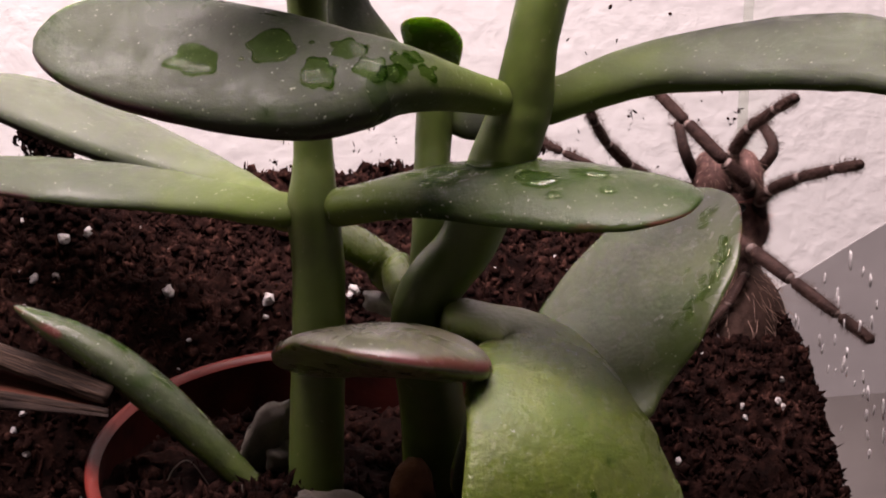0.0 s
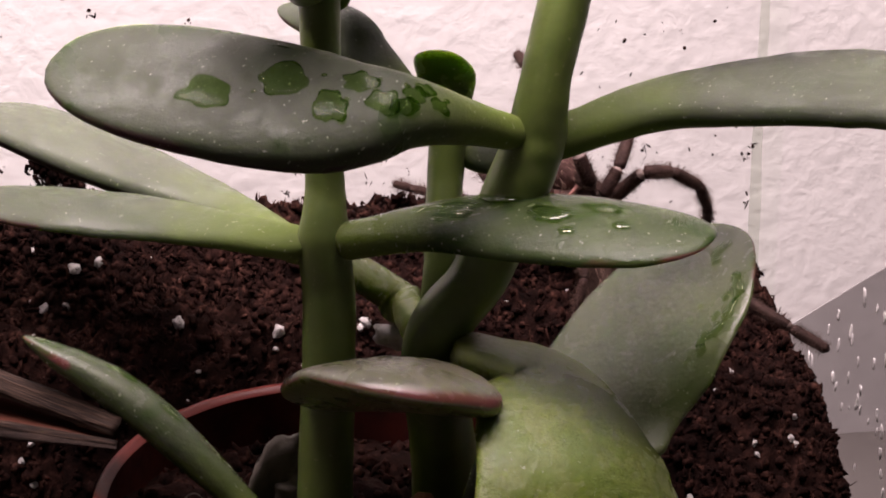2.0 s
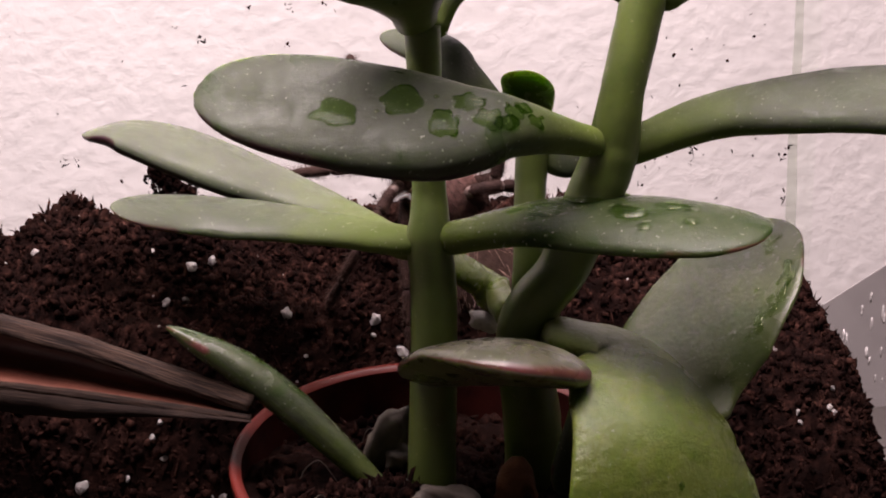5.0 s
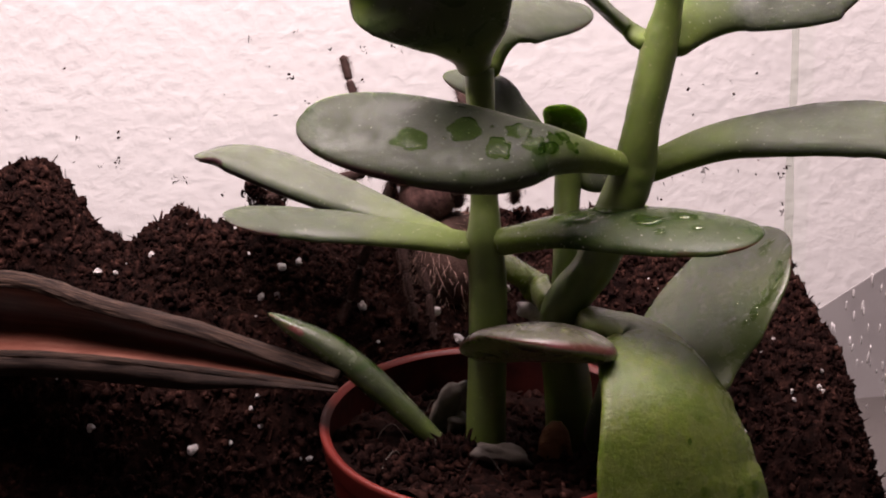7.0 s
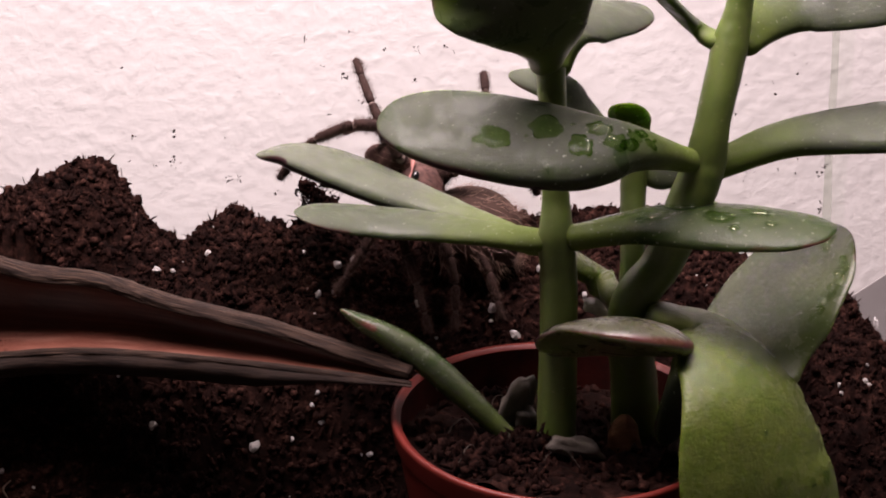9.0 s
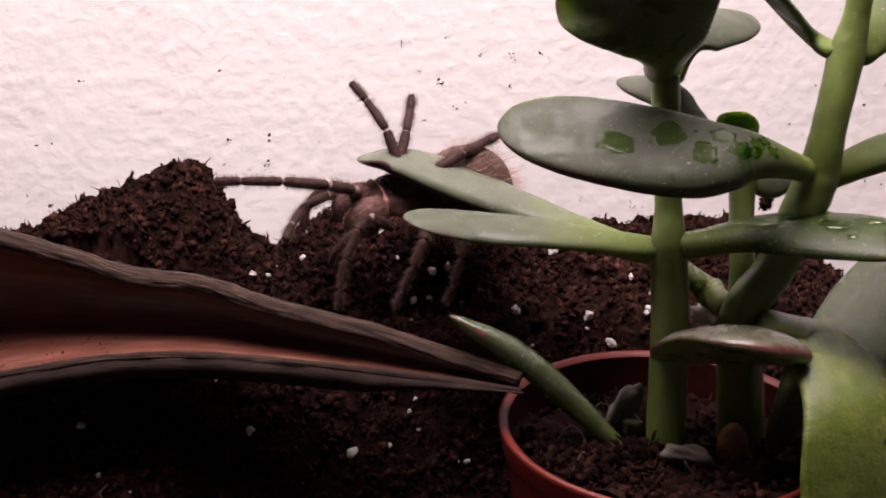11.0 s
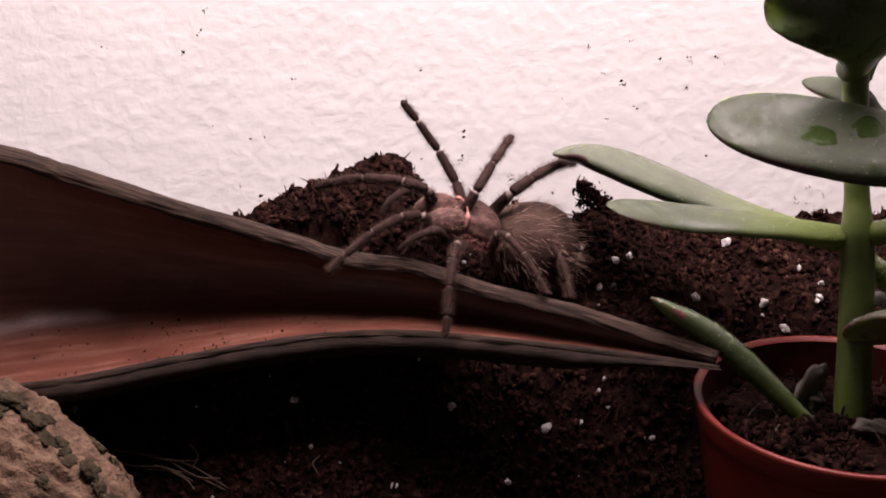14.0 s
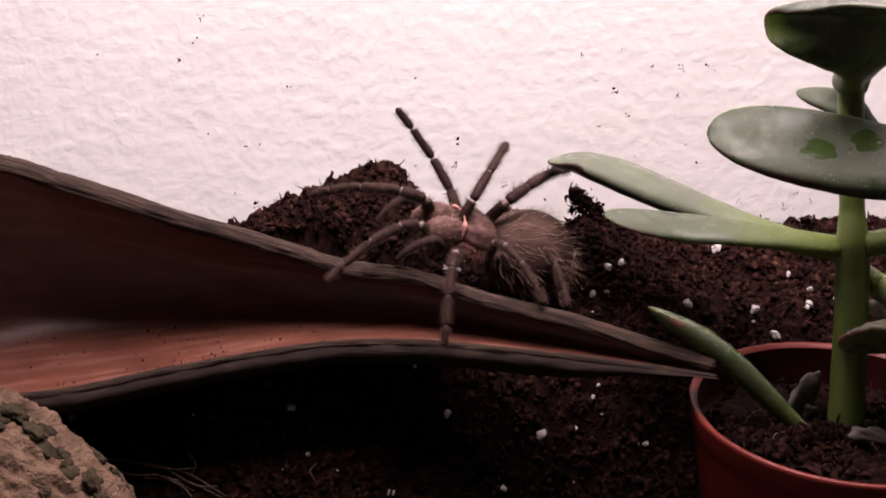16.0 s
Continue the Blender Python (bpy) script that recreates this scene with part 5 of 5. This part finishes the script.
# Where each foot stands: legs on the wall side from front to back, then those on the open side.
FEET = [
    [(0, (0.0616, 0.0745, 0.0485)), (0.5, (0.0487, 0.0745, 0.0627)), (1, (0.0488, 0.0723, 0.0595)), (1.5, (0.0386, 0.0745, 0.0590)), (2, (0.0375, 0.0742, 0.0581)), (2.5, (0.0322, 0.0745, 0.0543)), (3, (0.0315, 0.0745, 0.0548)), (3.5, (0.0162, 0.0745, 0.0415)), (3.7, (0.0125, 0.0745, 0.0413)), (5.8, (-0.0427, 0.0700, 0.0400)), (8.2, (-0.0433, 0.0700, 0.0404)), (10.5, (-0.0771, 0.0762, 0.0553)), (11, (-0.0901, 0.0570, 0.0505)), (11.5, (-0.0898, 0.0690, 0.0492)), (12, (-0.1083, 0.0570, 0.0574)), (12.5, (-0.1136, 0.0594, 0.0504)), (12.9, (-0.1133, 0.0666, 0.0458)), (16, (-0.1133, 0.0666, 0.0458))],
    [(0, (0.0801, 0.0406, 0.0501)), (0.5, (0.0848, 0.0545, 0.0462)), (1, (0.0790, 0.0742, 0.0432)), (1.5, (0.0677, 0.0745, 0.0423)), (2, (0.0578, 0.0762, 0.0472)), (2.5, (0.0559, 0.0745, 0.0427)), (3, (0.0461, 0.0745, 0.0438)), (3.5, (0.0278, 0.0745, 0.0408)), (3.7, (0.0248, 0.0745, 0.0457)), (5.8, (-0.0239, 0.0750, 0.0710)), (8.2, (-0.0246, 0.0750, 0.0718)), (10.5, (-0.0587, 0.0683, 0.0697)), (11, (-0.0590, 0.0644, 0.0698)), (11.5, (-0.0803, 0.0644, 0.0650)), (12, (-0.0800, 0.0703, 0.0642)), (12.5, (-0.0932, 0.0644, 0.0665)), (12.9, (-0.0914, 0.0762, 0.0639)), (16, (-0.0914, 0.0762, 0.0639))],
    [(0, (0.0889, 0.0326, 0.0403)), (0.5, (0.0846, 0.0527, 0.0371)), (1, (0.0802, 0.0735, 0.0272)), (2, (0.0737, 0.0735, 0.0255)), (3, (0.0603, 0.0735, 0.0289)), (3.7, (0.0476, 0.0745, 0.0357)), (5.8, (0.0011, 0.0750, 0.0657)), (8.2, (0.0006, 0.0750, 0.0667)), (10.5, (-0.0177, 0.0664, 0.0681)), (11, (-0.0443, 0.0703, 0.0649)), (11.5, (-0.0429, 0.0762, 0.0635)), (12, (-0.0519, 0.0762, 0.0604)), (12.5, (-0.0646, 0.0742, 0.0544)), (12.9, (-0.0667, 0.0664, 0.0565)), (16, (-0.0667, 0.0664, 0.0565))],
    [(0, (0.0902, 0.0262, 0.0115)), (2.5, (0.0858, 0.0222, 0.0140)), (3.1, (0.0708, 0.0550, 0.0129)), (3.7, (0.0566, 0.0700, 0.0217)), (5.8, (0.0147, 0.0720, 0.0352)), (8.2, (0.0144, 0.0720, 0.0361)), (10.5, (-0.0060, 0.0762, 0.0397)), (11, (-0.0251, 0.0666, 0.0560)), (11.5, (-0.0189, 0.0738, 0.0511)), (12, (-0.0386, 0.0762, 0.0507)), (12.5, (-0.0523, 0.0666, 0.0506)), (12.9, (-0.0479, 0.0762, 0.0477)), (16, (-0.0479, 0.0762, 0.0477))],
    [(0, (0.0497, 0.0605, 0.0450)), (0.5, (0.0522, 0.0745, 0.0414)), (1, (0.0437, 0.0605, 0.0436)), (1.5, (0.0435, 0.0745, 0.0407)), (2, (0.0394, 0.0742, 0.0378)), (3, (0.0247, 0.0700, 0.0326)), (3.7, (0.0105, 0.0600, 0.0278)), (5.8, (-0.0288, 0.0480, 0.0159)), (8.2, (-0.0292, 0.0480, 0.0161)), (10.5, (-0.0802, 0.0480, 0.0434)), (11, (-0.0775, 0.0360, 0.0427)), (11.5, (-0.0860, 0.0390, 0.0369)), (12, (-0.0967, 0.0390, 0.0473)), (12.5, (-0.1139, 0.0330, 0.0376)), (12.9, (-0.1148, 0.0370, 0.0334)), (16, (-0.1148, 0.0370, 0.0334))],
    [(0, (0.0401, 0.0745, 0.0377)), (0.5, (0.0282, 0.0745, 0.0379)), (1, (0.0202, 0.0745, 0.0377)), (1.5, (0.0166, 0.0745, 0.0361)), (2, (0.0154, 0.0745, 0.0351)), (2.5, (0.0160, 0.0745, 0.0343)), (3, (0.0219, 0.0720, 0.0345)), (3.7, (0.0199, 0.0520, 0.0184)), (5.8, (-0.0118, 0.0430, 0.0089)), (8.2, (-0.0121, 0.0430, 0.0090)), (10.5, (-0.0516, 0.0275, 0.0250)), (11, (-0.0660, 0.0385, 0.0257)), (11.5, (-0.0687, 0.0245, 0.0304)), (12, (-0.0960, 0.0365, 0.0381)), (12.5, (-0.0924, 0.0180, 0.0301)), (12.9, (-0.0902, 0.0260, 0.0209)), (16, (-0.0902, 0.0260, 0.0209))],
    [(0, (0.0549, 0.0520, 0.0137)), (1.5, (0.0431, 0.0500, 0.0134)), (3.7, (0.0338, 0.0480, 0.0126)), (5.8, (-0.0083, 0.0440, 0.0098)), (8.2, (-0.0086, 0.0440, 0.0100)), (10.5, (-0.0403, 0.0415, 0.0261)), (11, (-0.0532, 0.0415, 0.0246)), (11.5, (-0.0565, 0.0415, 0.0252)), (12, (-0.0695, 0.0275, 0.0292)), (12.5, (-0.0659, 0.0275, 0.0293)), (12.9, (-0.0670, 0.0275, 0.0289)), (16, (-0.0670, 0.0275, 0.0289))],
    [(0, (0.0643, 0.0500, 0.0033)), (1.5, (0.0541, 0.0500, 0.0085)), (2.6, (0.0538, 0.0480, 0.0086)), (3.7, (0.0462, 0.0460, 0.0106)), (5.8, (0.0037, 0.0440, 0.0117)), (8.2, (0.0025, 0.0440, 0.0120)), (10.5, (-0.0300, 0.0425, 0.0265)), (11, (-0.0418, 0.0425, 0.0243)), (11.5, (-0.0488, 0.0425, 0.0244)), (12, (-0.0651, 0.0285, 0.0285)), (12.5, (-0.0603, 0.0285, 0.0287)), (12.9, (-0.0588, 0.0375, 0.0244)), (16, (-0.0588, 0.0375, 0.0244))],
]
HIPS = [(0.0062, -0.0052), (0.0025, -0.0066), (-0.0015, -0.0068), (-0.0055, -0.0056), (0.0062, 0.0048), (0.0035, 0.0062), (-0.0040, 0.0064), (-0.0072, 0.0050)]
# The way each knee points, for the same legs.
POLES = [
    [(0, (-0.3, -0.9, 0.25)), (1, (-0.23, -0.96, 0.18)), (2, (-0.12, -0.94, 0.33)), (3.7, (-0.3, -0.9, 0.25)), (5.8, (-0.3, -0.9, 0.25)), (8.2, (-0.3, -0.9, 0.25)), (10.5, (0.63, 0.64, 0.44)), (11, (0.09, -0.91, 0.4)), (11.5, (-0.19, -0.73, 0.65)), (12, (0.27, -0.81, 0.51)), (12.5, (0.27, -0.81, 0.51)), (12.9, (-0.21, -0.75, 0.62)), (16, (-0.21, -0.75, 0.62))],
    [(0, (-0.81, 0.43, 0.4)), (1, (0.03, -0.79, 0.61)), (2, (0.21, -0.79, 0.58)), (3.7, (0.1, -1, 0.1)), (5.8, (-0.9, -0.4, -0.2)), (8.2, (-0.9, -0.4, -0.2)), (10.5, (0.6, -0.66, 0.45)), (11, (0.4, -0.8, 0.42)), (11.5, (0.22, -0.9, 0.38)), (12, (0.15, -0.87, 0.47)), (12.5, (0.37, 0.92, -0.11)), (12.9, (0.64, 0.7, -0.33)), (16, (0.64, 0.7, -0.33))],
    [(0, (-0.81, 0.13, 0.57)), (3.7, (0.1, -1, 0.1)), (5.8, (0.1, -1, 0.1)), (8.2, (0.1, -1, 0.1)), (10.5, (-0.17, -0.93, 0.33)), (11, (-0.02, -0.91, 0.42)), (11.5, (-0.17, -0.73, 0.66)), (12, (-0.07, -0.73, 0.67)), (12.5, (0.13, -0.77, 0.63)), (12.9, (-0.11, -0.88, 0.46)), (16, (-0.11, -0.88, 0.46))],
    [(0, (-0.73, -0.3, 0.61)), (3.7, (0.1, -0.8, 0.5)), (5.8, (0.1, -0.8, 0.5)), (8.2, (0.1, -0.8, 0.5)), (10.5, (0.2, -0.19, 0.96)), (11, (0, -0.92, 0.4)), (11.5, (-0.03, -0.54, 0.84)), (12, (-0.04, -0.51, 0.86)), (12.5, (0.04, -0.9, 0.43)), (12.9, (0.21, -0.73, 0.65)), (16, (0.21, -0.73, 0.65))],
    [(0, (-0.4, 0.87, -0.28)), (1, (0.71, 0.58, 0.4)), (2, (0.94, -0.25, 0.22)), (3.7, (-0.2, -0.7, 0.3)), (5.8, (-0.2, -0.7, 0.3)), (8.2, (-0.2, -0.7, 0.3)), (10.5, (0.12, -0.34, 0.93)), (11, (-0.39, 0.75, 0.53)), (11.5, (-0.38, 0.92, 0.08)), (12, (-0.16, 0.89, 0.43)), (12.5, (-0.02, 0.04, 1)), (12.9, (-0.16, 0.05, 0.99)), (16, (-0.16, 0.05, 0.99))],
    [(0, (-0.25, -1, 0)), (3.7, (-0.25, -1, 0)), (5.8, (-0.25, -1, 0)), (8.2, (-0.25, -1, 0)), (10.5, (-0.4, -0.41, 0.82)), (11.5, (-0.09, -0.31, 0.95)), (12, (-0.42, 0.9, 0.15)), (12.5, (-0.2, -0.14, 0.97)), (12.9, (-0.24, -0.54, 0.81)), (16, (-0.24, -0.54, 0.81))],
    [(0, (0.5, -0.8, 0.15)), (3.7, (0.5, -0.8, 0.15)), (5.8, (0.5, -0.8, 0.15)), (8.2, (0.5, -0.8, 0.15)), (10.5, (0.5, -0.8, 0.15)), (12, (-0.66, -0.16, 0.74)), (12.5, (-0.15, -0.27, 0.95)), (12.9, (-0.09, -0.25, 0.96)), (16, (-0.09, -0.25, 0.96))],
    [(0, (0.6, -0.6, 0.2)), (3.7, (0.6, -0.6, 0.2)), (5.8, (0.6, -0.6, 0.2)), (8.2, (0.6, -0.6, 0.2)), (10.5, (0.6, -0.6, 0.2)), (12, (-0.16, -0.3, 0.94)), (12.5, (0.51, 0.14, 0.85)), (12.9, (0.68, 0.37, 0.63)), (16, (0.68, 0.37, 0.63))],
]
BEND = (0.0, 1.0, 0.5, 0.32, 0.12)


def between(rows, t):
    """Eased value between rows of (seconds, values...)."""
    for a, b in zip(rows, rows[1:]):
        if t <= b[0]:
            f = max(0.0, (t - a[0]) / (b[0] - a[0]))
            f = f * f * (3 - 2 * f)
            return [Vector(p).lerp(Vector(q), f) for p, q in zip(a[1:], b[1:])]
    return [Vector(p) for p in rows[-1][1:]]


def body_pose(t):
    head, tail, up = between(BODY, t)
    x = (head - tail).normalized()
    z = (up - x * up.dot(x)).normalized()
    y = z.cross(x)
    m = Matrix((x, y, z)).transposed().to_4x4()
    m.translation = head
    return m


def leg_chain(hip, foot, pole, size):
    """Poses of the five segments between hip and foot, bent towards pole."""
    lens = [s[1] * size for s in SEG]
    want = min((foot - hip).length, sum(lens) * 0.985)

    def flat(k):
        x = z = a = 0.0
        pts = [(0.0, 0.0)]
        for ln, b in zip(lens, BEND):
            a -= k * b
            x, z = x + ln * math.cos(a), z + ln * math.sin(a)
            pts.append((x, z))
        return pts
    lo, hi = 0.0, 1.75
    for _ in range(30):
        mid = (lo + hi) / 2
        if math.hypot(*flat(mid)[-1]) > want:
            lo = mid
        else:
            hi = mid
    pts = flat((lo + hi) / 2)
    tilt_a = math.atan2(pts[-1][1], pts[-1][0])
    c, s = math.cos(-tilt_a), math.sin(-tilt_a)
    ex = (foot - hip).normalized()
    ez = (pole - ex * pole.dot(ex)).normalized()
    world_pts = [hip + ex * (x * c - z * s) + ez * (x * s + z * c) for x, z in pts]
    out = []
    across = ez.cross(ex)
    for a, b in zip(world_pts, world_pts[1:]):
        d = (b - a).normalized()
        m = Matrix((d, across, d.cross(across))).transposed().to_4x4()
        m.translation = a
        out.append(m)
    return out


def leg_axes(leg, t):
    """The body's pose, hip and foot, and two ways across the line between them."""
    m = body_pose(t)
    hip = m @ Vector((HIPS[leg][0], HIPS[leg][1], -0.0026))
    foot = between(FEET[leg], t)[0]
    ex = (foot - hip).normalized()
    ref = m.to_3x3() @ Vector((0, 0, 1))
    ref = (ref - ex * ref.dot(ex)).normalized()
    return m, hip, foot, ref, ex.cross(ref)


def knee_turns(leg):
    """The way each knee points, as an angle round the line from hip to foot, without jumps."""
    rows = []
    for t, way in POLES[leg]:
        _, _, _, ref, side = leg_axes(leg, t)
        angle = math.atan2(Vector(way).dot(side), Vector(way).dot(ref))
        while rows and angle - rows[-1][1].x > math.pi:
            angle -= 2 * math.pi
        while rows and angle - rows[-1][1].x < -math.pi:
            angle += 2 * math.pi
        rows.append((t, Vector((angle, 0, 0))))
    return rows


def motions():
    times = [round(0.1 * k, 2) for k in range(131)] + [14.5, 16.0]
    walk(tarantula, [(t, body_pose(t)) for t in times])
    for leg in range(8):
        rows, turns = [[] for _ in range(5)], knee_turns(leg)
        for t in times:
            m, hip, foot, ref, side = leg_axes(leg, t)
            angle = between(turns, t)[0].x
            chain = leg_chain(hip, foot, ref * math.cos(angle) + side * math.sin(angle), LEG_SIZE[leg])
            inv = m.inverted()
            for k in range(5):
                rows[k].append((t, inv @ chain[k]))
        for k in range(5):
            walk(leg_parts[leg][k], rows[k])


motions()
